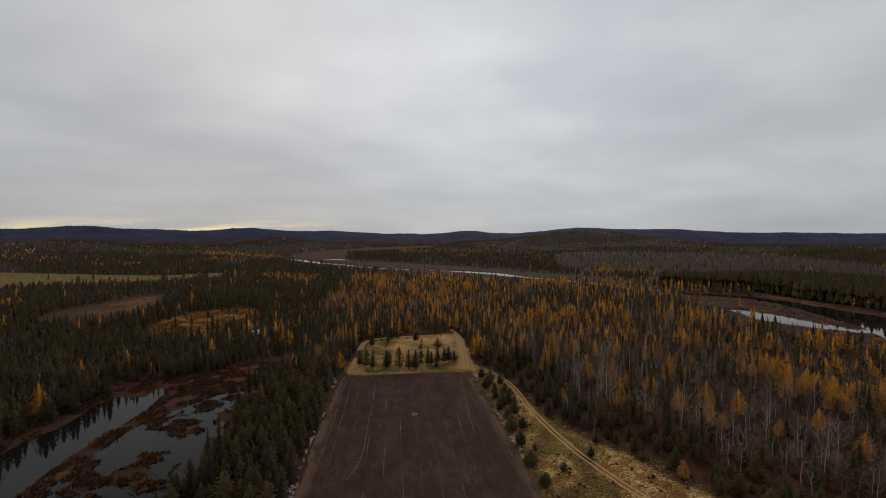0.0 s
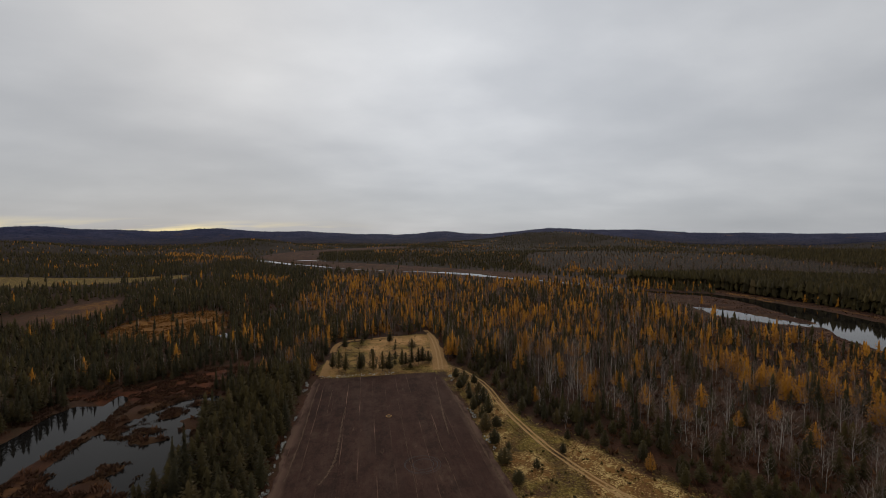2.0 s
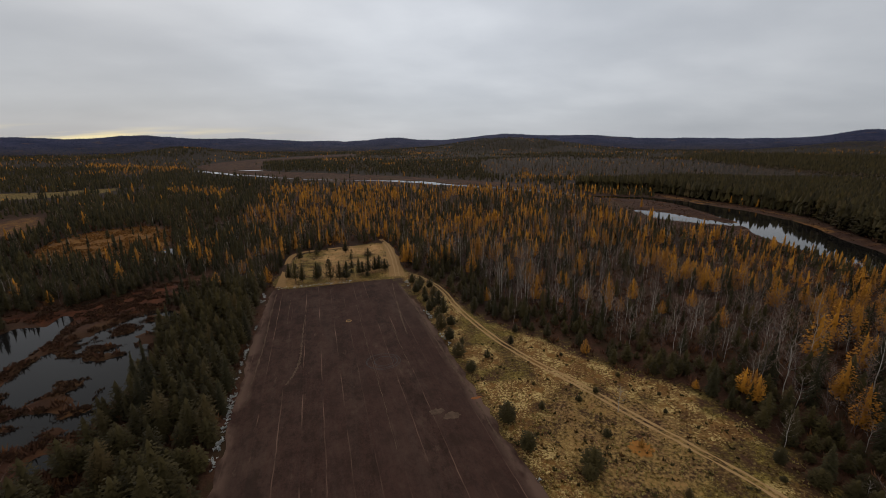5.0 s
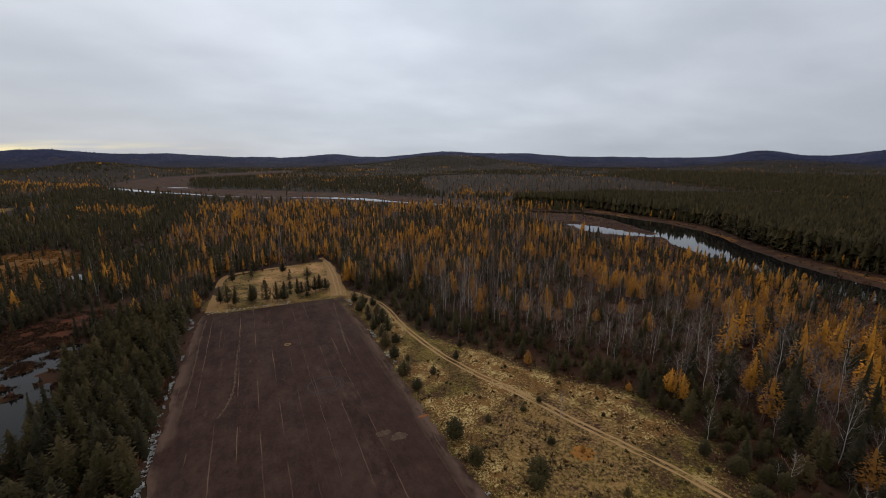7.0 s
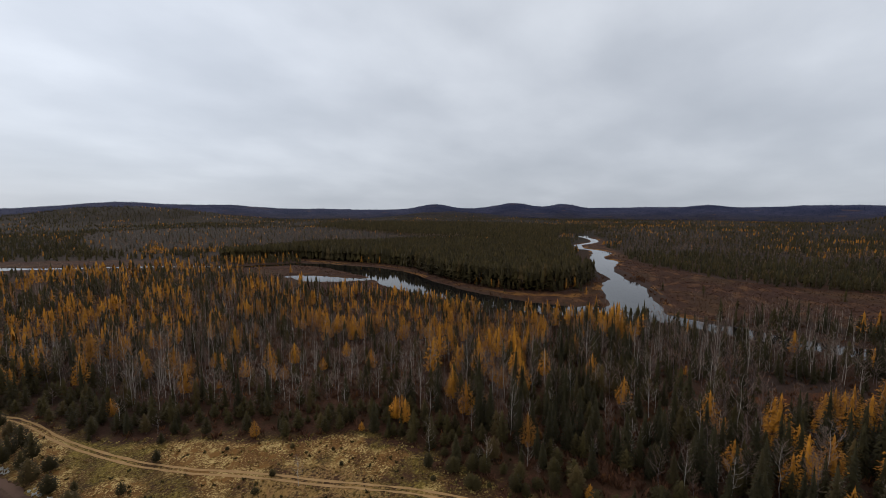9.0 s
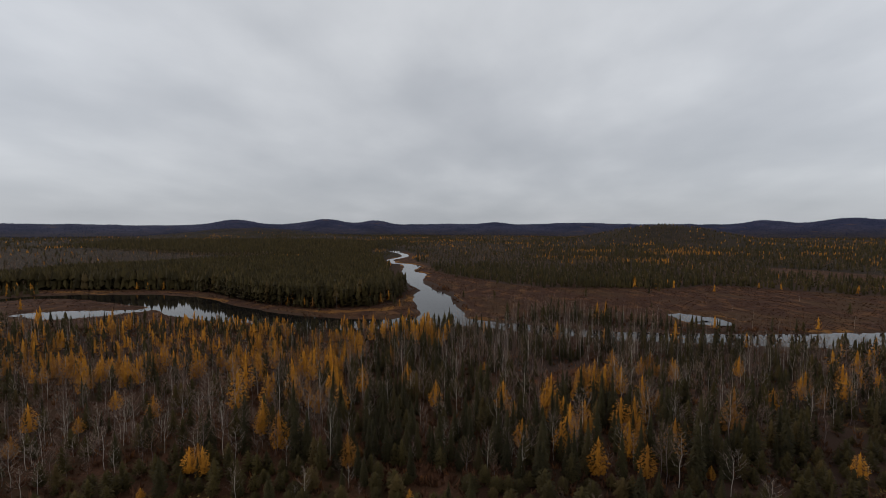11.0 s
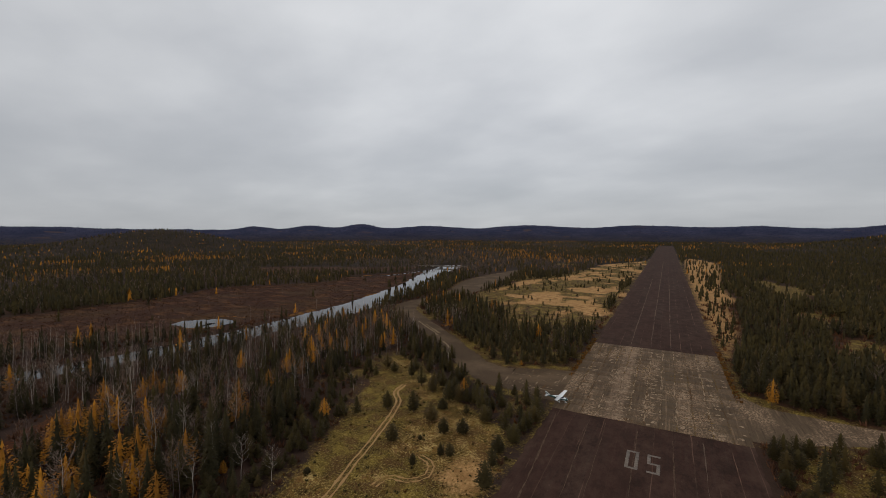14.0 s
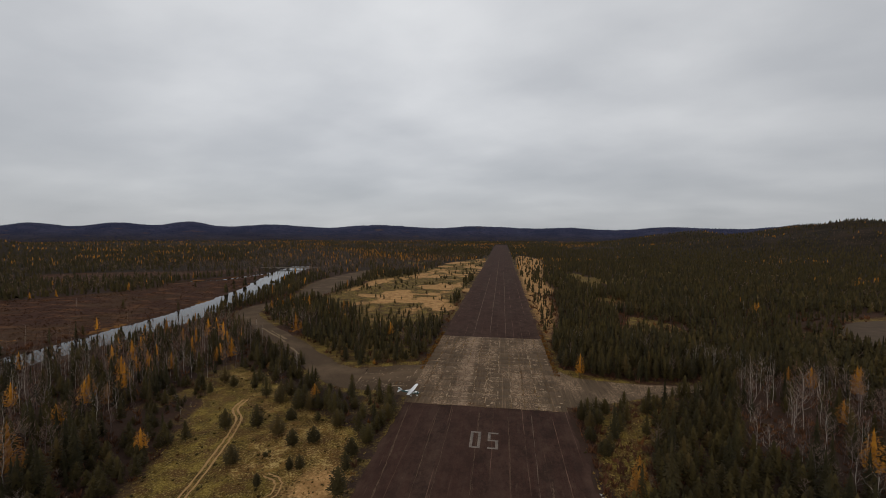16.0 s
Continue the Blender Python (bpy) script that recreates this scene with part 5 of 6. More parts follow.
def plant():
    x, y, d, kind, size, turn, variant, chance = scatter()
    z = height(x, y)
    for i, name in enumerate(NAMES):
        mine = np.where(kind == i)[0]
        mine = mine[np.argsort(d[mine])]
        near = mine[d[mine] < NEAR]
        single, rest = near[:SINGLE], near[SINGLE:]
        roots, used = [master(name, v) for v in range(VARIANTS)], set()
        for t in single:
            put_tree(roots[variant[t]], x[t], y[t], z[t], turn[t], size[t], used)
        kind_word = name.replace("_tree", "")
        mid = mine[(d[mine] >= NEAR) & (d[mine] < MIDDLE)]
        far = mine[(d[mine] >= MIDDLE) & (d[mine] < FARTHEST)]
        last = mine[(d[mine] >= FARTHEST) & (d[mine] < 3050)]
        for step, group, word, text in ((1, rest, "near", "dense stand of %s among others"), (2, mid, "riverside", "mixed stand of %s towards the river"), (3, far, "distant", "distant woods of %s beyond the river"), (4, last, "farthest", "farthest woods of %s below the hills")):
            wood(word + "_" + kind_word + "_woods", name, step, x[group], y[group], z[group], size[group], turn[group], variant[group], chance[group], text % kind_word)
    # the farthest trees all take the haze-blue material
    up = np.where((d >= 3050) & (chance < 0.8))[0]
    wood("upland_woods", "pine_tree", 4, x[up], y[up], z[up] - 2.5, size[up] * 0.85, turn[up], variant[up], chance[up], "dark woods on the far hills, tinted haze blue", UPLAND)


plant()


# ---------------------------------------------------------------- trees that stand alone
def lone(kind, spots, seed, low, high, label, group):
    rnd = random.Random(seed)
    roots, used = [master(kind, v) for v in range(VARIANTS)], set()
    for r in roots:
        tagged(r, label, "tree", group)
    for k, (x, y) in enumerate(spots):
        s = rnd.uniform(low, high)
        put_tree(roots[k % VARIANTS], x, y, 0, rnd.uniform(0, 6.28), s, used)
    for r in roots:
        if r not in used:
            for o in (*r.children_recursive, r):
                bpy.data.objects.remove(o)


lone("pine_tree", [(-15, 190), (-12, 187), (-9, 185), (-3, 185), (-2, 188), (3, 184), (7, 182.5), (10, 182)], 1, 0.92, 1.15,
     "young green pine in a row at the runway's end", "pines at the runway's end")
lone("pine_tree", [(16, 187), (18, 189), (21, 190), (24, 190), (26, 191), (29, 192), (13, 231), (-1, 238), (-11, 222), (24, 217)], 2, 0.74, 1.05,
     "young bushy pine on the sand clearing", "pines on the sand clearing")
lone("pine_tree", [(39, 108), (43, 98), (53, 103.5), (38, 72), (37, 76), (56, 73), (62, 74.5), (76, 69), (72, 63), (77, 41), (72, 79), (64, 93)], 3, 0.28, 0.50,
     "small bushy pine on the lichen clearing", "small pines on the clearing")
lone("pine_tree", [(36, 135), (38, 138), (37, 128), (40, 131), (36, 156), (38, 160), (37.5, 146), (42, 150), (36.5, 62), (46, 54), (44, 52), (35.8, 120), (36.2, 112), (35.6, 102), (36, 93), (36.4, 71), (37, 168), (40, 165), (43, 160), (41, 140), (40, 122)], 4, 0.55, 0.92,
     "dense young pine at the runway's edge", "pines at the runway's edge")
lone("pine_tree", [(92.6, -142.6), (84.1, -136.6), (88.8, -150.6), (80.1, -139.5), (75.4, -138.3), (67.4, -128.2), (63.9, -129.4), (52.7, -108.9), (57.8, -106.3), (65.3, -111.8), (73.8, -114.7), (68.6, -95.1),
                   (82.8, -112.4), (61.3, -130.3), (49.7, -119.1), (36.6, -121.0), (35.8, -126.1), (36.2, -130.6), (37.6, -111.0), (39.5, -103.9), (36.4, -86.8), (103.2, -170.5), (95.7, -164.8), (115.1, -175.4),
                   (102.3, -144.0), (109.3, -148.4), (88.5, -171.4), (83.9, -157.5), (72.7, -145.1), (54, -127), (58, -131), (49, -133), (77, -133), (96, -151), (70, -137), (66, -121)], 5, 0.68, 1.04,
     "young green pine on the mossy clearing", "pines on the mossy clearing")
lone("pine_tree", [(168, -292), (173, -297), (166, -299), (176, -305), (171, -308), (164, -309), (178, -314), (172, -318), (166, -322), (177, -325), (171, -330), (164, -334), (173, -340), (167, -345), (160, -318), (158, -304),
                   (100, -176), (106, -181), (113, -188), (121, -196), (129, -203), (137, -211), (146, -219), (95, -169), (103, -171), (117, -183), (133, -199), (155, -228), (163, -236)], 15, 0.7, 1.1,
     "dark pine in the strip of trees along the taxiway", "pines along the taxiway")
lone("pine_tree", [(56.7, -87.6), (50.3, -95.9), (52.6, -95.1), (45.6, -129.9), (36.4, -101.6), (78, -72), (62, -100)], 17, 0.34, 0.48, "small bushy pine on the mossy clearing", "pines on the mossy clearing")
lone("pine_tree", [(-25.5, -134), (-28, -137), (-31, -139), (-27, -129), (-34, -141), (-30, -133), (-26, -122), (-28, -114)], 19, 0.66, 1.0, "dark young pine beside a mossy gap", "pines beside the mossy gap")
lone("spruce_tree", [(52, -137), (73, -150)], 6, 0.85, 0.95, "dark pointed spruce beside the taxiway", "spruces beside the taxiway")
lone("larch_tree", [(63, -229), (-186, -334), (-192, -340), (-196, -372)], 7, 0.85, 1.1, "orange-gold larch standing out of dark pines", "larches among pines")
lone("larch_tree", [(94.5, 59.5), (96.5, 61.5), (95, 63)], 8, 0.80, 0.95, "broad golden larch at the clearing's edge", "larches at the clearing")
lone("birch_tree", [(86, 47), (87, 32), (88, 93), (90, 95), (122, 2), (111, 0), (113, -2), (141, 14), (99, 106), (62, 66.5)], 9, 0.75, 1.05, "small bare birch at the clearing's edge", "birches at the clearing")
lone("larch_tree", [(-32.8, -178)], 18, 1.0, 1.05, "orange larch standing alone beside the taxiway stub", "larches among pines")
lone("larch_tree", [(-31.5, -98), (-33.5, -103), (-29.5, -94)], 16, 0.62, 0.8, "small bushy golden larch in a mossy gap", "larches at the clearing")
lone("larch_tree", [(-112, -178), (-118, -175), (-130, -171), (-137, -178), (-122, -181)], 14, 0.85, 1.05, "orange larch behind bare birches", "larches among pines")
lone("birch_tree", [(-89, -138), (-90, -127), (-96, -123), (-93, -131), (-86, -133), (-101, -128), (-85, -194), (-88, -190), (-81, -192), (-92, -193), (-95, -191), (-98, -189), (-90, -197), (-101, -190)], 10, 0.9, 1.15,
     "tall bare white-stemmed birch in a hollow", "birches in the hollow")


# ---------------------------------------------------------------- undergrowth
def clumps(name, x, y, size, mat, blades, lean, label, category, seed, width=0.34):
    """Tufts of upright pointed blades."""
    rnd = np.random.RandomState(seed)
    n = len(x)
    z = height(x, y)
    a = rnd.uniform(0, 2 * math.pi, (n, blades))
    r = rnd.uniform(0, 0.45, (n, blades)) * size[:, None]
    bx, by = x[:, None] + np.cos(a) * r, y[:, None] + np.sin(a) * r
    b = rnd.uniform(0, 2 * math.pi, (n, blades))
    w = width * size[:, None] * rnd.uniform(0.6, 1.3, (n, blades))
    h = size[:, None] * rnd.uniform(0.55, 1.1, (n, blades))
    z0 = np.repeat(z[:, None], blades, 1) - 0.05
    tipx, tipy = bx + np.cos(a) * lean * h, by + np.sin(a) * lean * h
    V = np.stack([np.stack([bx + np.cos(b) * w, by + np.sin(b) * w, z0], 2), np.stack([bx - np.cos(b) * w, by - np.sin(b) * w, z0 + 0.2 * h], 2),
                  np.stack([tipx, tipy, z0 + h], 2)], 2).reshape(-1, 3)
    F = np.arange(len(V)).reshape(-1, 3)
    me = mesh_np(name, V, F, [mat], vary=np.repeat(rnd.rand(n), blades * 3))
    tagged(new(name, me), label, category, kind="stuff")


def spots(seed, n, r0, r1, turn0, turn1):
    rnd = np.random.RandomState(seed)
    a = np.radians(rnd.uniform(turn0, turn1, n))
    r = np.exp(rnd.uniform(np.log(r0), np.log(r1), n))
    return -np.sin(a) * r, np.cos(a) * r, rnd.rand(n)


def undergrowth():
    x, y, u = spots(21, 44000, 62, 420, 46, -224)
    open_air = np.maximum(np.maximum(in_ring(ORANGE_BOG, x, y), in_ring(BROWN_BOG, x, y)), np.maximum(in_ring(YELLOW_FIELD, x, y), in_ring(CLEARING, x, y)))
    open_air = np.maximum(np.maximum(open_air, in_ring(END_CLEARING, x, y)), np.maximum(in_ring(DUNE, x, y), in_ring(BARE_YARD, x, y)))
    bog = np.maximum(np.maximum(in_ring(MARSH, x, y), in_ring(SPIT, x, y)), np.maximum(in_ring(BANK_MARSH, x, y), in_ring(RED_BOG, x, y)))
    land = (on_road(x, y) < -1.5) & (water_depth(x, y) < -1.5) & (on_track(x, y) < -0.5)
    w = land & (open_air < 0.5) & (bog < 0) & (u < 0.35 + 0.7 * patchy(x, y, 22, 30)) & ~((x > 34) & (x < 100) & (y < -105) & (y > -215) & (u > 0.2)) & ~((in_ring(CLEARING, x, y) > -13) & (u > 0.25))
    rnd = np.random.RandomState(22)
    grow = (0.8 + 1.3 * rnd.rand(len(x))) * np.maximum(1, np.hypot(x, y) / 220)
    clumps("forest_undergrowth", x[w], y[w], grow[w], UNDER, 7, 0.40, "leafless brown and grey shrubs under the trees", "shrubs", 23, 0.17)
    x, y, u = spots(24, 26000, 95, 640, 46, -224)
    bog = np.maximum(np.maximum(in_ring(MARSH, x, y), in_ring(SPIT, x, y)), np.maximum(in_ring(BANK_MARSH, x, y), np.maximum(in_ring(RED_BOG, x, y), in_ring(WET_MARSH, x, y) + 3)))
    w = (bog > 1) & (water_depth(x, y) < np.where(in_ring(WET_MARSH, x, y) > -2, 0.9, -0.3)) & (u < 0.3 + 0.9 * patchy(x, y, 26, 31))
    grow = (0.25 + 0.35 * rnd.rand(len(x))) * np.maximum(1, np.hypot(x, y) / 240)
    clumps("marsh_shrubs", x[w], y[w], grow[w], SHRUB, 5, 0.5, "low red-brown shrubs covering the marsh", "shrubs", 25)
    rnd2 = np.random.RandomState(60)
    x, y = rnd2.uniform(236, 620, 70000), rnd2.uniform(-560, 400, 70000)
    bog = np.maximum(np.maximum(in_ring(MARSH, x, y), in_ring(BANK_MARSH, x, y)), in_ring(SPIT, x, y))
    w = (bog > 0.5) & (water_depth(x, y) < -0.8) & (patchy(x, y, 14, 64) + 0.4 * patchy(x, y, 5, 65) > 0.40)
    clumps("marsh_heath", x[w], y[w], rnd2.uniform(0.30, 0.66, w.sum()), SHRUB, 3, 0.45, "red-brown sweet gale and sedge over the marsh", "shrubs", 66, 0.6)
    rnd2 = np.random.RandomState(61)
    x, y = rnd2.uniform(-135, -42, 40000), rnd2.uniform(60, 205, 40000)
    wet = np.maximum(np.maximum(in_ring(WET_MARSH, x, y) + 8, in_ring(RED_BOG, x, y)), np.minimum(in_path(LEFT_POND, x, y) + 14, 6))
    w = (wet > 0) & (water_depth(x, y) < np.where(in_ring(WET_MARSH, x, y) > 0, 3.6, 0.7) * rnd2.rand(40000)) & (patchy(x, y, 4, 62) > 0.35)
    clumps("bog_tussocks", x[w], y[w], rnd2.uniform(0.3, 0.8, w.sum()), TUSSOCK, 6, 0.6, "dark red-brown sedge tussocks in the bog", "sedge", 63, 0.3)
    rnd2 = np.random.RandomState(67)
    x, y = rnd2.uniform(-165, -85, 9000), rnd2.uniform(250, 358, 9000)
    w = (in_ring(ORANGE_BOG, x, y) > -2) & (patchy(x, y, 9, 68) + 0.4 * patchy(x, y, 3, 69) > 0.5)
    clumps("bog_sedge", x[w], y[w], rnd2.uniform(0.3, 0.7, w.sum()), GOLD_SEDGE, 4, 0.6, "golden-orange sedge over the open bog", "sedge", 70, 0.6)
    x, y, u = spots(26, 60000, 62, 330, 20, -200)
    clear = np.maximum(in_ring(CLEARING, x, y), np.maximum(in_ring(END_CLEARING, x, y), in_ring(WEST_GAP, x, y)))
    away = (on_road(x, y) < -0.6) & (on_track(x, y) < -0.3) & (clear > -2)
    pale = patchy(x, y, 5, 32) * 0.5 + patchy(x, y, 18, 33) * 0.5
    w = away & (pale > 0.52) & (u < 0.8)
    clumps("lichen_cushions", x[w], y[w], 0.22 + 0.30 * u[w], LICHEN, 5, 0.7, "pale grey-green lichen cushions on sand", "lichen", 27, 0.55)
    w = away & (pale <= 0.52) & (u < 0.55)
    clumps("dry_grass", x[w], y[w], 0.25 + 0.35 * u[w], GRASS, 5, 0.5, "dry yellow-brown grass and low heath", "grass", 28, 0.40)
    w = away & (u > 0.945)
    clumps("heath_bushes", x[w], y[w], 0.35 + 8 * (u[w] - 0.945), HEATH, 9, 0.5, "low dark heath bushes on the clearing", "shrubs", 29)


GOLD_SEDGE = foliage("gold_sedge", (0.10, 0.038, 0.009), (0.28, 0.128, 0.026), (0.17, 0.058, 0.014), 0.35)
UNDER = foliage("brown_undergrowth", (0.060, 0.024, 0.013), (0.165, 0.076, 0.040), (0.22, 0.088, 0.028), 0.2)
TUSSOCK = foliage("sedge", (0.026, 0.0112, 0.0068), (0.085, 0.038, 0.020), (0.12, 0.066, 0.026), 0.25)
HEATH = foliage("heath", (0.045, 0.036, 0.012), (0.105, 0.080, 0.030), (0.16, 0.07, 0.02), 0.2)
undergrowth()


# ---------------------------------------------------------------- painted number and marks on the runway
def flat_boxes(boxes, z, thick=0.02):
    """Thin raised bars: (x0, y0, x1, y1)."""
    V, F = [], []
    for x0, y0, x1, y1 in boxes:
        o = len(V)
        V += [(x0, y0, z), (x1, y0, z), (x1, y1, z), (x0, y1, z), (x0, y0, z + thick), (x1, y0, z + thick), (x1, y1, z + thick), (x0, y1, z + thick)]
        F += [(o + a, o + b, o + c, o + d) for a, b, c, d in ((4, 5, 6, 7), (0, 1, 5, 4), (1, 2, 6, 5), (2, 3, 7, 6), (3, 0, 4, 7))]
    return np.array(V), np.array(F)


number = tagged(new("runway_number"), "worn white painted numerals 05 on dark asphalt", "marking", kind="structure")
TOP, FOOT, STROKE, WIDE = -122.6, -113.0, 0.85, 3.1


def numeral(name, left, strokes):
    """left: the digit's left side when read towards the far hills. strokes: fractions of width and height."""
    boxes = []
    for u0, v0, u1, v1 in strokes:
        boxes.append((left - u1 * WIDE, FOOT + (TOP - FOOT) * v1, left - u0 * WIDE, FOOT + (TOP - FOOT) * v0))
    V, F = flat_boxes(boxes, 0.104, 0.012)
    part(name, mesh_np(name, V, F, [PAINT]), number)


su, sv = STROKE / WIDE, STROKE / (FOOT - TOP)
numeral("zero", 8.75, [(0, 0, 1, sv), (0, 1 - sv, 1, 1), (0, sv, su, 1 - sv), (1 - su, sv, 1, 1 - sv)])
numeral("five", 3.65, [(0, 0, 1, sv), (0, 1 - sv, 1, 1), (0, 0.5 - sv / 2, 1, 0.5 + sv / 2), (1 - su, sv, 1, 0.5 - sv / 2), (0, 0.5 + sv / 2, su, 1 - sv)])


def annulus(cx, cy, r0, r1, z, n=48, wob=0.0, seed=0):
    rnd = random.Random(seed)
    V, F = [], []
    for k in range(n):
        a = 2 * math.pi * k / n
        d = rnd.uniform(-wob, wob)
        for r in (r0 + d, r1 + d):
            V.append((cx + r * math.cos(a), cy + r * 0.92 * math.sin(a), z))
    for k in range(n):
        a, b = 2 * k, 2 * ((k + 1) % n)
        F.append((a, a + 1, b + 1, b))
    return np.array(V), np.array(F)


marks = tagged(new("tyre_circles"), "pale circular tyre marks on dark asphalt", "marking", kind="structure")
for k, (cx, cy, r) in enumerate(((14.6, 105.4, 2.6), (15.0, 105.0, 3.2), (14.0, 105.6, 4.3), (14.5, 105.2, 4.6))):
    V, F = annulus(cx, cy, r, r + 0.16, 0.104 + 0.003 * k, wob=0.04, seed=k)
    part("tyre_circle", mesh_np("tyre_circle", V, face_up(F, V), [RUBBER]), marks)


def blot(name, cx, cy, rx, ry, z, mat, label, category, seed, n=28):
    rnd = random.Random(seed)
    V = [(cx, cy, z)]
    for k in range(n):
        a = 2 * math.pi * k / n
        s = rnd.uniform(0.72, 1.12)
        V.append((cx + rx * s * math.cos(a), cy + ry * s * math.sin(a), z))
    F = [(0, 1 + k, 1 + (k + 1) % n) for k in range(n)]
    return tagged(new(name, mesh_np(name, np.array(V), np.array(F), [mat])), label, category, kind="structure")


blot("asphalt_patch", 22.6, 79.2, 1.9, 1.1, 0.106, WORN, "pale worn patch on the asphalt", "patch", 3)
blot("asphalt_patch", 25.4, 76.8, 2.2, 1.3, 0.107, WORN, "pale worn patch on the asphalt", "patch", 4)
# the orange-leaved bush at the edge is drawn only as a flat patch
blot("rust_stain", 33.0, 81.3, 1.5, 0.5, 0.109, plain("orange_bush_colour", (0.16, 0.055, 0.018), (0.28, 0.10, 0.03), 2.0, 0.95), "flat orange patch in place of an orange-leaved bush at the runway's edge", "stain", 5)
# a sandy ring lying on the asphalt
def torus(cx, cy, z, R, r, n=28, m=8, squash=0.6):
    V, F = [], []
    for i in range(n):
        a = 2 * math.pi * i / n
        for j in range(m):
            b = 2 * math.pi * j / m
            V.append((cx + (R + r * math.cos(b)) * math.cos(a), cy + (R + r * math.cos(b)) * math.sin(a), z + r * squash * math.sin(b)))
    for i in range(n):
        for j in range(m):
            a, b = i * m, ((i + 1) % n) * m
            F.append((a + j, b + j, b + (j + 1) % m, a + (j + 1) % m))
    return np.array(V), np.array(F)


pit = tagged(new("fire_ring"), "round fire ring of pale sand on the runway", "fire ring")
pit.location = (7.2, 136.0, 0.10)
V, F = torus(0, 0, 0.08, 0.85, 0.18)
part("sand_ring", mesh_np("sand_ring", V, F, [TRACK], smooth=True), pit)
V, F = annulus(0, 0, 0.0, 0.74, 0.05, 24)
part("ash", mesh_np("ash", V, face_up(F, V), [plain("ash", (0.05, 0.04, 0.03), (0.12, 0.09, 0.06), 4.0, 0.95)]), pit, "dark ash bed")


# ---------------------------------------------------------------- concrete stretch of the runway
concrete = tagged(new("concrete_runway"), "old concrete slabs with grassy joints across the runway", "runway", kind="structure")
V = np.array([(RUNWAY_LEFT, -140.5, 0.03), (RUNWAY_RIGHT, -140.5, 0.03), (RUNWAY_RIGHT, -237, 0.03), (RUNWAY_LEFT, -237, 0.03)])
part("joint_bed", mesh_np("joint_bed", V, np.array([(3, 2, 1, 0)]), [plain("joint_soil", (0.080, 0.050, 0.027), (0.180, 0.120, 0.068), 0.5, 0.95)]), concrete, "mossy soil in the joints")
COLS, ROWS = 12, 16
SX, SY = (RUNWAY_RIGHT - RUNWAY_LEFT) / COLS, (237 - 140.5) / ROWS


def slab_mesh(seed):
    rnd = random.Random(seed)
    hx, hy, b = SX / 2 - 0.022, SY / 2 - 0.012, 0.03
    c = [(-hx, -hy), (hx, -hy), (hx, hy), (-hx, hy)]
    chip = [rnd.choice((0.01, 0.02, 0.05, 0.3)) for _ in c]
    V = [(x * (1 - q / hx), y * (1 - q / hy), 0.0) for (x, y), q in zip(c, chip)]
    V += [(x * (1 - q / hx), y * (1 - q / hy), 0.06) for (x, y), q in zip(c, chip)]
    V += [(x * (1 - (q + b) / hx), y * (1 - (q + b) / hy), 0.08) for (x, y), q in zip(c, chip)]
    F = [(8, 9, 10, 11)]
    for k in range(4):
        n = (k + 1) % 4
        F += [(k, n, n + 4, k + 4), (k + 4, n + 4, n + 8, k + 8)]
    return mesh_np("concrete_slab", np.array(V), np.array(F), [SLAB])


SLABS = [slab_mesh(s) for s in range(6)]
rnd = random.Random(40)
for i in range(COLS):
    for j in range(ROWS):
        ob = part("concrete_slab", rnd.choice(SLABS), concrete)
        ob.matrix_basis = pose(RUNWAY_LEFT + (i + 0.5) * SX, -140.5 - (j + 0.5) * SY, 0.03 + rnd.uniform(-0.015, 0.012), rnd.uniform(-0.15, 0.15), rnd.uniform(-0.15, 0.15), rnd.choice((0, 180)))


def joint_grass():
    rnd = np.random.RandomState(41)
    n = 2600
    x, y = rnd.uniform(RUNWAY_LEFT, RUNWAY_RIGHT, n), rnd.uniform(-237, -140.5, n)
    along = rnd.rand(n) < 0.6
    x = np.where(along, RUNWAY_LEFT + np.round((x - RUNWAY_LEFT) / SX) * SX, x)
    y = np.where(along, y, -140.5 - np.round((-140.5 - y) / SY) * SY)
    w = patchy(x, y, 16, 42) > 0.5
    clumps("joint_grass", x[w], y[w], rnd.uniform(0.16, 0.36, w.sum()), GRASS, 5, 0.6, "dry grass growing in the concrete joints", "grass", 43, 0.6)
    # pale stones and lichen along the edges of the asphalt
    y = rnd.uniform(-100, 180, 900)
    x = np.where(rnd.rand(900) < 0.7, RUNWAY_LEFT - rnd.uniform(0.2, 1.6, 900), RUNWAY_RIGHT + rnd.uniform(0.4, 2.0, 900))
    w = patchy(x * 3, y, 9, 44) > 0.56
    clumps("edge_stones", x[w], y[w], rnd.uniform(0.25, 0.75, w.sum()), STONE, 6, 0.5, "pale broken stones along the runway's edge", "stones", 45, 0.6)
    y = rnd.uniform(-246, -176, 300)
    x = np.where(rnd.rand(300) < 0.5, RUNWAY_LEFT - rnd.uniform(-0.2, 1.8, 300), RUNWAY_RIGHT + rnd.uniform(-0.2, 2.2, 300))
    clumps("edge_weeds", x, y, rnd.uniform(0.3, 0.9, 300), GOLD_SEDGE, 6, 0.5, "orange-brown weeds along the concrete's edge", "weeds", 48, 0.4)
    x, y = rnd.uniform(-20, 12, 60), RUNWAY_END + rnd.uniform(0.5, 3.5, 60)
    clumps("end_stones", x, y, rnd.uniform(0.2, 0.5, 60), STONE, 6, 0.5, "pale broken stones at the runway's end", "stones", 46, 0.6)


joint_grass()


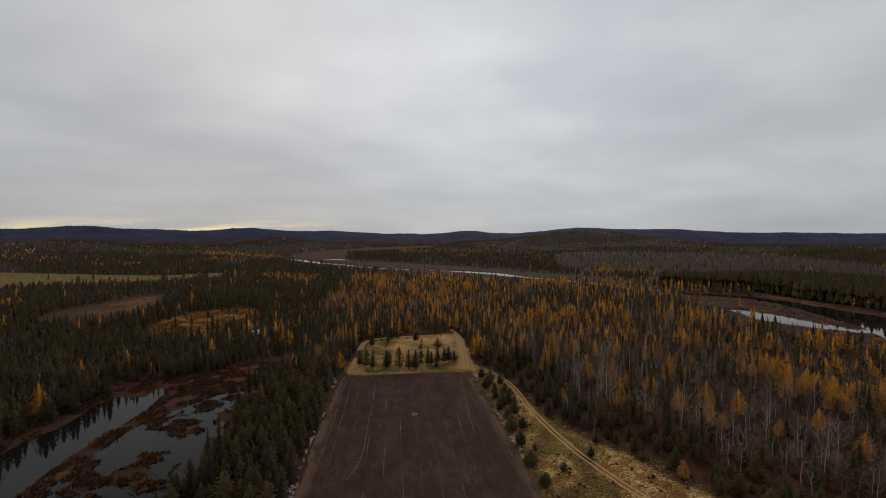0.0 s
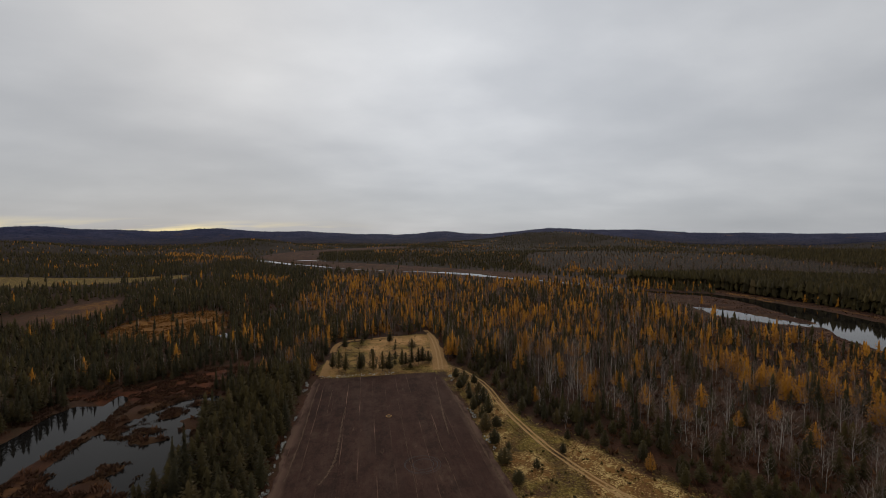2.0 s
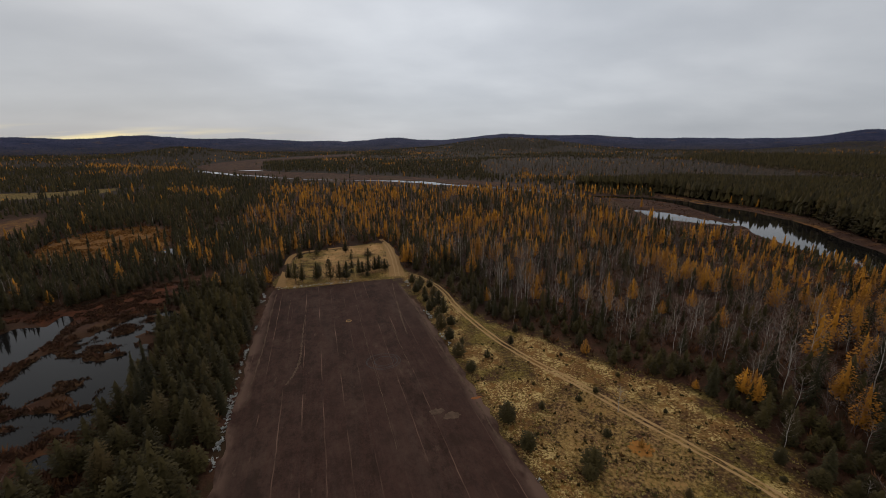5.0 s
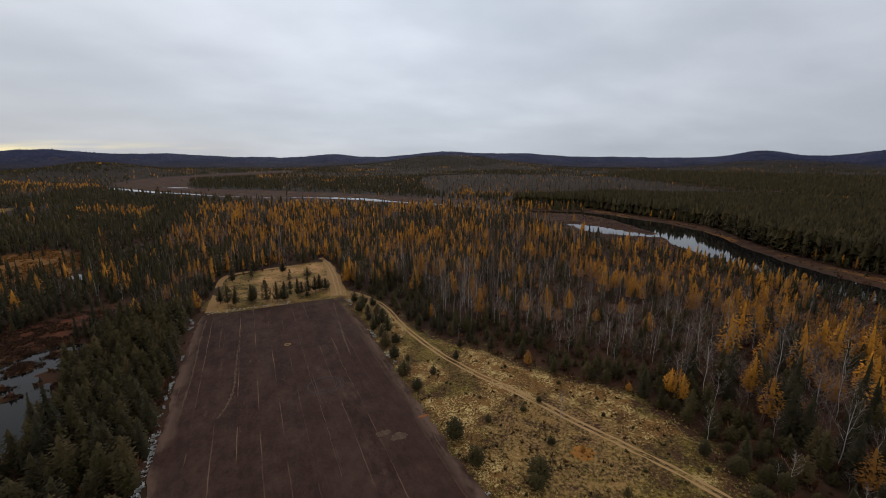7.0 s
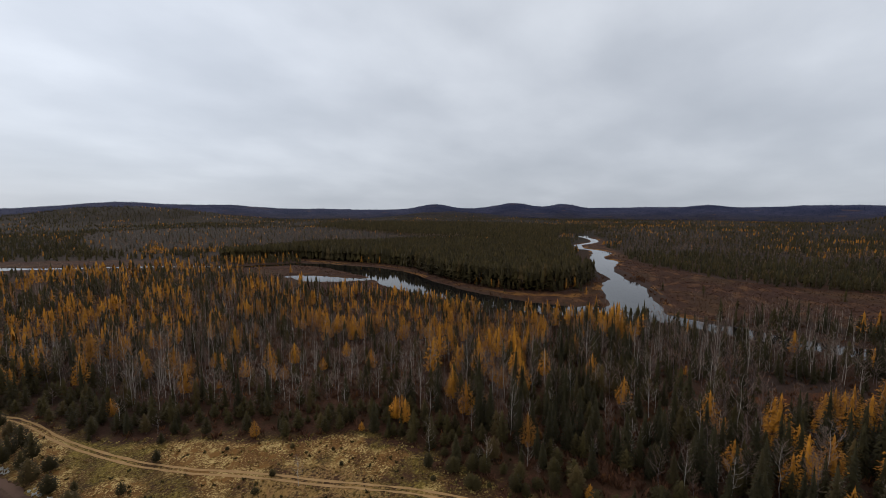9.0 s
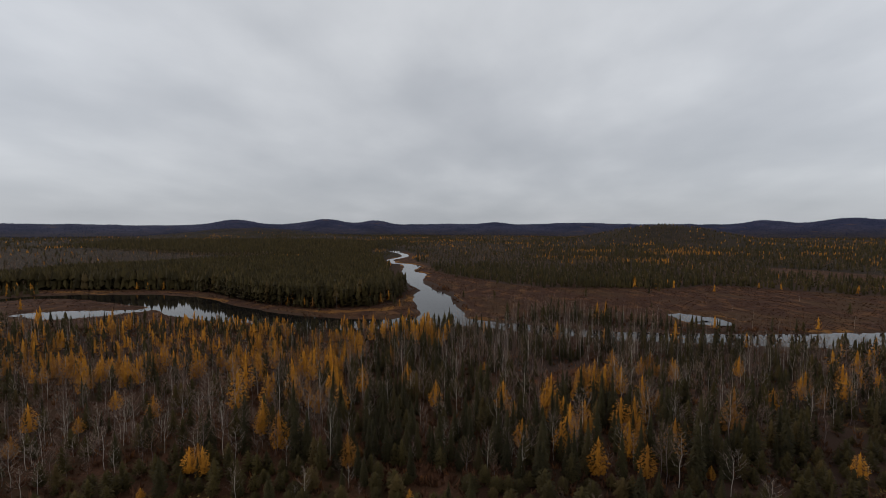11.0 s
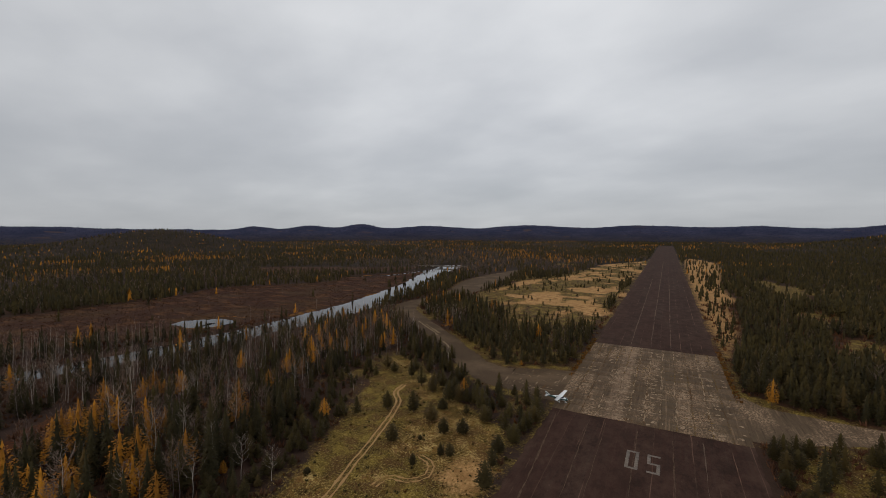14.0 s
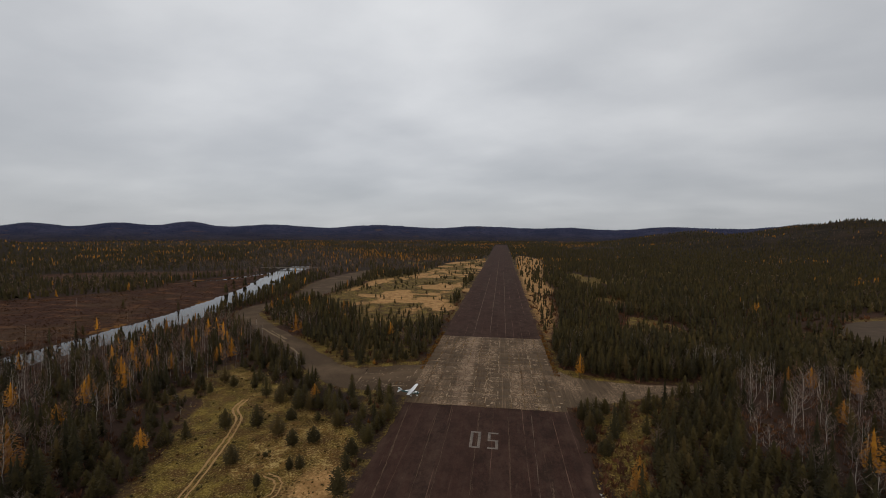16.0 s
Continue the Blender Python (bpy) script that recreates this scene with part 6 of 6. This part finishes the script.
def crumbs(name, n, seed, mat, width, label, category, lanes):
    """Ragged scraps of broken surface along the joints."""
    rnd = np.random.RandomState(seed)
    V, F = [], []
    for k in range(n):
        if rnd.rand() < 0.14:
            x, y = rnd.uniform(35, 58), rnd.uniform(-176, -150)
        else:
            x, y = RUNWAY_LEFT + round(rnd.choice(lanes) * COLS) / COLS * (RUNWAY_RIGHT - RUNWAY_LEFT) + rnd.normal(0, 0.25), rnd.uniform(-236, -141.5)
        along = rnd.rand() < 0.72
        length, w = rnd.exponential(2.2) + 0.6, width * rnd.uniform(0.4, 1.5)
        steps = max(3, int(length / 0.5))
        o = len(V)
        for i in range(steps + 1):
            u = (i / steps - 0.5) * length
            ww = w * rnd.uniform(0.25, 1.0) * (0.25 + math.sin(math.pi * i / steps))
            s = rnd.normal(0, 0.07)
            for q in (-ww / 2, ww / 2):
                px, py = (x + s + q, y + u) if along else (x + u, y + s + q)
                V.append((px, min(-141.0, max(-236.6, py)), 0.126 + 0.0008 * (k % 9)))
        F += [(o + 2 * i, o + 2 * i + 1, o + 2 * i + 3, o + 2 * i + 2) for i in range(steps)]
    V, F = np.array(V), np.array(F)
    tagged(new(name, mesh_np(name, V, face_up(F, V), [mat])), label, category, kind="stuff")


def flaked(name, seed, mat, drifts, label):
    """Drifts of small pale chips where the top of a slab has scaled off: column, share of its rows, reach across."""
    rnd = np.random.RandomState(seed)
    V, F = [], []
    for col, share, wide in drifts:
        for row in range(ROWS * 2):
            if rnd.rand() > share:
                continue
            cx, cy = RUNWAY_LEFT + (col + rnd.uniform(0.3, 0.7)) * SX, -140.5 - (row + rnd.uniform(0.2, 0.8)) * SY / 2
            hx, hy = wide * rnd.uniform(0.4, 1.0), rnd.uniform(0.25, 1.3)
            for k in range(int(9 + 7 * hx * hy)):
                x, y = cx + hx * rnd.uniform(-1, 1), cy + hy * rnd.uniform(-1, 1)
                y = min(-141.4, max(-236.2, y))
                r, n, o = rnd.uniform(0.10, 0.42), 5, len(V)
                for j in range(n):
                    a = 2 * math.pi * (j + rnd.uniform(-0.3, 0.3)) / n
                    V.append((x + 1.5 * r * rnd.uniform(0.5, 1.1) * math.cos(a), y + r * rnd.uniform(0.5, 1.1) * math.sin(a), 0.134 + 0.0006 * (k % 23)))
                F.append(tuple(range(o, o + n)))
    V, F = np.array(V), np.array(F)
    tagged(new(name, mesh_np(name, V, F, [mat])), label, "rubble", kind="stuff")


WEED = plain("joint_weeds", (0.055, 0.030, 0.013), (0.150, 0.078, 0.030), 0.9, 0.95)
CRUMB = plain("crumbled_concrete", (0.17, 0.115, 0.070), (0.42, 0.300, 0.195), 0.9, 0.95)
crumbs("joint_weeds", 260, 81, WEED, 0.34, "brown weeds growing along the concrete joints", "weeds", (0.08, 0.16, 0.25, 0.5, 0.58, 0.83, 0.92, 0.95))
crumbs("concrete_crumbs", 420, 82, CRUMB, 0.42, "pale crumbled concrete along the joints", "rubble", (0.16, 0.33, 0.41, 0.5, 0.5, 0.58, 0.58, 0.66, 0.75, 0.16, 0.92))
flaked("scaled_concrete", 83, CRUMB, ((7, 0.85, 1.8), (8, 0.55, 1.4), (5, 0.45, 1.0), (3, 0.50, 0.9), (1, 0.45, 1.1), (9, 0.35, 0.8), (10, 0.30, 1.2), (0, 0.3, 0.9)), "pale chips of scaled concrete on the slabs")


# ---------------------------------------------------------------- small aircraft parked at the runway
def loft(sections, sides=12):
    """A rounded hull through sections (x, half width, bottom, top)."""
    V, F = [], []
    for x, w, lo, hi in sections:
        for k in range(sides):
            a = 2 * math.pi * k / sides
            c, s = math.cos(a), math.sin(a)
            c, s = math.copysign(abs(c) ** 0.75, c), math.copysign(abs(s) ** 0.75, s)
            V.append((x, w * c, (lo + hi) / 2 + (hi - lo) / 2 * s))
    n = len(sections)
    for i in range(n - 1):
        for k in range(sides):
            a, b = i * sides + k, i * sides + (k + 1) % sides
            F.append((a, b, b + sides, a + sides))
    T = []
    for f in F:
        T += [(f[0], f[1], f[2]), (f[0], f[2], f[3])]
    for k in range(1, sides - 1):
        T.append((0, k + 1, k))
        o = (n - 1) * sides
        T.append((o, o + k, o + k + 1))
    return np.array(V), np.array(T)


def airfoil(root, tip, thick_root, thick_tip, mirror):
    """A wing: root and tip as (leading x, trailing x, y, z), rounded in section."""
    prof = ((0, 0), (0.04, 0.5), (0.3, 1.0), (0.65, 0.6), (1, 0.05), (0.65, -0.25), (0.3, -0.4), (0.04, -0.35))
    stations = [root, tip] if not mirror else [(tip[0], tip[1], -tip[2], tip[3]), root, tip]
    thick = [thick_root, thick_tip] if not mirror else [thick_tip, thick_root, thick_tip]
    V, F, m = [], [], len(prof)
    for (lead, trail, yy, zz), th in zip(stations, thick):
        for u, v in prof:
            V.append((lead + (trail - lead) * u, yy, zz + v * th))
    for i in range(len(stations) - 1):
        for k in range(m):
            a, b = i * m + k, i * m + (k + 1) % m
            F += [(a, b, b + m), (a, b + m, a + m)]
    o = (len(stations) - 1) * m
    for k in range(1, m - 1):
        F += [(0, k, k + 1), (o, o + k + 1, o + k)]
    return np.array(V), np.array(F)


def rod(a, b, r, sides=6):
    a, b = Vector(a), Vector(b)
    q = (b - a).to_track_quat("Z", "Y")
    V = [tuple(p + q @ Vector((r * math.cos(2 * math.pi * k / sides), r * math.sin(2 * math.pi * k / sides), 0))) for p in (a, b) for k in range(sides)]
    F = []
    for k in range(sides):
        n = (k + 1) % sides
        F += [(k, n, n + sides), (k, n + sides, k + sides)]
    for k in range(1, sides - 1):
        F += [(0, k + 1, k), (sides, sides + k, sides + k + 1)]
    return np.array(V), np.array(F)


def vertical_fin(points, half):
    """A flat tail surface of some thickness from its outline in x and z."""
    n = len(points)
    V = [(x, s * half, z) for s in (-1, 1) for x, z in points]
    F = []
    for k in range(1, n - 1):
        F += [(0, k, k + 1), (n, n + k + 1, n + k)]
    for k in range(n):
        m = (k + 1) % n
        F += [(k, n + k, n + m), (k, n + m, m)]
    return np.array(V), np.array(F)


def build_aircraft():
    root = tagged(new("aircraft"), "small white high-wing aircraft with dark teal stripes", "aircraft")
    root.matrix_basis = pose(32.2, -146.6, 0.11, 0, 0, 174.5)

    def add(name, vf, mat, parent=root, label="", smooth=True):
        return part(name, mesh_np(name, vf[0], vf[1], [mat], smooth=smooth), parent, label)

    body = add("fuselage", loft([(2.35, 0.18, 1.10, 1.45), (2.25, 0.40, 0.85, 1.62), (1.6, 0.52, 0.72, 1.72), (1.0, 0.56, 0.68, 1.80), (0.55, 0.57, 0.66, 2.05),
                                 (0.1, 0.57, 0.66, 2.20), (-1.0, 0.54, 0.70, 2.18), (-1.8, 0.44, 0.82, 1.95), (-3.0, 0.30, 1.02, 1.70), (-4.4, 0.18, 1.22, 1.56), (-5.4, 0.07, 1.36, 1.50)]), WHITE)
    add("side_stripe", loft([(1.9, 0.525, 0.82, 1.60), (1.0, 0.590, 0.80, 1.58), (0.1, 0.602, 0.80, 1.56), (-1.0, 0.572, 0.84, 1.62), (-2.2, 0.435, 0.94, 1.74), (-3.4, 0.302, 1.06, 1.67), (-4.6, 0.198, 1.22, 1.58)]), TEAL, body, "dark teal stripe")
    add("engine_cowling", loft([(2.36, 0.2, 1.08, 1.46), (2.28, 0.42, 0.84, 1.64), (1.80, 0.53, 0.72, 1.72)]), TEAL, body, "dark teal nose cowling")
    add("windscreen", loft([(1.06, 0.50, 1.66, 1.80), (0.72, 0.575, 1.62, 2.02), (0.40, 0.585, 1.60, 2.12)]), GLASS, body, "dark glass windscreen")
    for s in (-1, 1):
        v, f = loft([(0.30, 0.02, 1.55, 2.0), (-0.3, 0.025, 1.55, 2.06), (-0.95, 0.025, 1.58, 2.04), (-1.4, 0.02, 1.62, 1.92)])
        v[:, 1] += s * 0.565
        add("side_window", (v, f), GLASS, body, "dark cabin window")
    add("wing", airfoil((0.75, -0.90, 0, 2.22), (0.62, -0.52, 5.45, 2.38), 0.17, 0.10, True), WHITE, label="white high wing")
    for s in (-1, 1):
        v, f = airfoil((-0.38, -0.62, s * 1.0, 2.24), (-0.32, -0.55, s * 5.0, 2.35), 0.075, 0.06, False)
        add("aileron", (v, f), WHITE)
        add("wing_strut", rod((0.05, s * 0.52, 0.78), (0.0, s * 2.7, 2.26), 0.05), WHITE)
    add("tailplane", airfoil((-4.55, -5.55, 0, 1.48), (-4.85, -5.5, 1.72, 1.50), 0.06, 0.04, True), WHITE)
    fin = add("fin", vertical_fin([(-3.9, 1.62), (-4.7, 1.95), (-5.15, 2.62), (-5.75, 2.62), (-5.5, 1.45), (-4.4, 1.45)], 0.05), WHITE, smooth=False)
    add("fin_flash", vertical_fin([(-4.55, 1.85), (-5.0, 2.3), (-5.68, 2.3), (-5.58, 1.85)], 0.062), TEAL, fin, "dark teal flash", smooth=False)
    for name, x, yy, r in (("nose_wheel", 1.75, 0, 0.20), ("main_wheel", -0.25, 1.25, 0.24), ("main_wheel", -0.25, -1.25, 0.24)):
        v, f = torus(0, 0, 0, r * 0.66, r * 0.36, 16, 6, 1.0)
        v = v[:, [0, 2, 1]] + np.array((x, yy, r))
        tri = np.vstack([f[:, :3], f[:, [0, 2, 3]]])
        wheel = add(name, (v, tri), BLACK, label="black tyre")
        add("wheel_fairing", loft([(x + r * 1.5, 0.05, r * 0.9, r * 1.3), (x + r * 0.5, 0.14, r * 0.75, r * 2.1), (x - r * 1.0, 0.12, r * 0.8, r * 1.9), (x - r * 2.4, 0.03, r * 1.0, r * 1.3)], 8)
            if yy == 0 else (lambda q: (q[0] + np.array((0, yy, 0)), q[1]))(loft([(x + r * 1.5, 0.05, r * 0.9, r * 1.3), (x + r * 0.5, 0.14, r * 0.75, r * 2.1), (x - r * 1.0, 0.12, r * 0.8, r * 1.9), (x - r * 2.4, 0.03, r * 1.0, r * 1.3)], 8)), WHITE, wheel)
        add("landing_leg", rod((x, yy * 0.36, 0.80), (x, yy, r * 1.6), 0.05), WHITE)
    prop = add("propeller", airfoil((2.44, 2.47, 0, 1.27), (2.44, 2.46, 0.95, 1.27), 0.09, 0.04, True), BLACK, label="dark two-bladed propeller")
    add("spinner", loft([(2.62, 0.02, 1.25, 1.29), (2.50, 0.11, 1.16, 1.38), (2.34, 0.15, 1.12, 1.42)], 10), WHITE, prop)


build_aircraft()


def build_drum():
    # an unidentified dark spot behind the wing; the drum shape is made up
    root = tagged(new("fuel_drum"), "small dark reddish object behind the aircraft, shaped as a drum", "drum")
    root.matrix_basis = pose(34.6, -150.4, 0.11)
    prof = [(0.0, 0.02), (0.27, 0.0), (0.29, 0.03), (0.28, 0.28), (0.295, 0.30), (0.28, 0.32), (0.28, 0.58), (0.295, 0.60), (0.28, 0.62), (0.29, 0.86), (0.27, 0.88), (0.0, 0.86)]
    V = [(r * math.cos(2 * math.pi * k / 14), r * math.sin(2 * math.pi * k / 14), z) for r, z in prof for k in range(14)]
    F = [(i * 14 + k, i * 14 + (k + 1) % 14, (i + 1) * 14 + (k + 1) % 14, (i + 1) * 14 + k) for i in range(len(prof) - 1) for k in range(14)]
    part("drum_body", mesh_np("drum_body", np.array(V), np.array(F), [RED_BROWN]), root)
    v, f = rod((0.15, 0, 0.86), (0.15, 0, 0.90), 0.04, 8)
    part("bung", mesh_np("bung", v, f, [METAL]), root)


build_drum()


# ---------------------------------------------------------------- far bridge over the river
def build_bridge():
    a, b = Vector((392, -628, 0)), Vector((296, -641, 0))
    along = (b - a).normalized()
    root = tagged(new("river_bridge"), "low weathered timber bridge on piers over the river", "bridge")
    root.location = a
    length = (b - a).length
    turn = math.atan2(along.y, along.x)
    root.rotation_euler = (0, 0, turn)

    def box(name, x0, y0, z0, x1, y1, z1, mat=TIMBER):
        V = np.array([(x, y, z) for z in (z0, z1) for x, y in ((x0, y0), (x1, y0), (x1, y1), (x0, y1))])
        F = np.array([(3, 2, 1, 0), (4, 5, 6, 7), (0, 1, 5, 4), (1, 2, 6, 5), (2, 3, 7, 6), (3, 0, 4, 7)])
        part(name, mesh_np(name, V, F, [mat]), root)

    for k in range(24):
        box("deck_plank", k * length / 24 + 0.05, -2.6, 2.0, (k + 1) * length / 24 - 0.05, 2.6, 2.25)
    for s in (-1, 1):
        box("girder", 0, s * 2.0 - 0.2, 1.4, length, s * 2.0 + 0.2, 1.98)
        box("kerb_rail", 0, s * 2.5 - 0.12, 2.26, length, s * 2.5 + 0.12, 2.75)
    for k in range(1, 7):
        x = k * length / 7
        box("pier", x - 0.9, -2.4, -1.6, x + 0.9, 2.4, 1.39)


build_bridge()


# a young larch that has shed a ring of orange needles
lone("larch_tree", [(58.5, 55.5)], 12, 0.28, 0.30, "tiny orange larch in a ring of fallen needles", "larches at the clearing")
blot("needle_litter", 58.5, 55.5, 2.6, 2.4, 0.07, plain("fallen_needles", (0.24, 0.090, 0.018), (0.38, 0.165, 0.035), 2.5, 0.95), "orange fallen needles on the sand", "litter", 6)
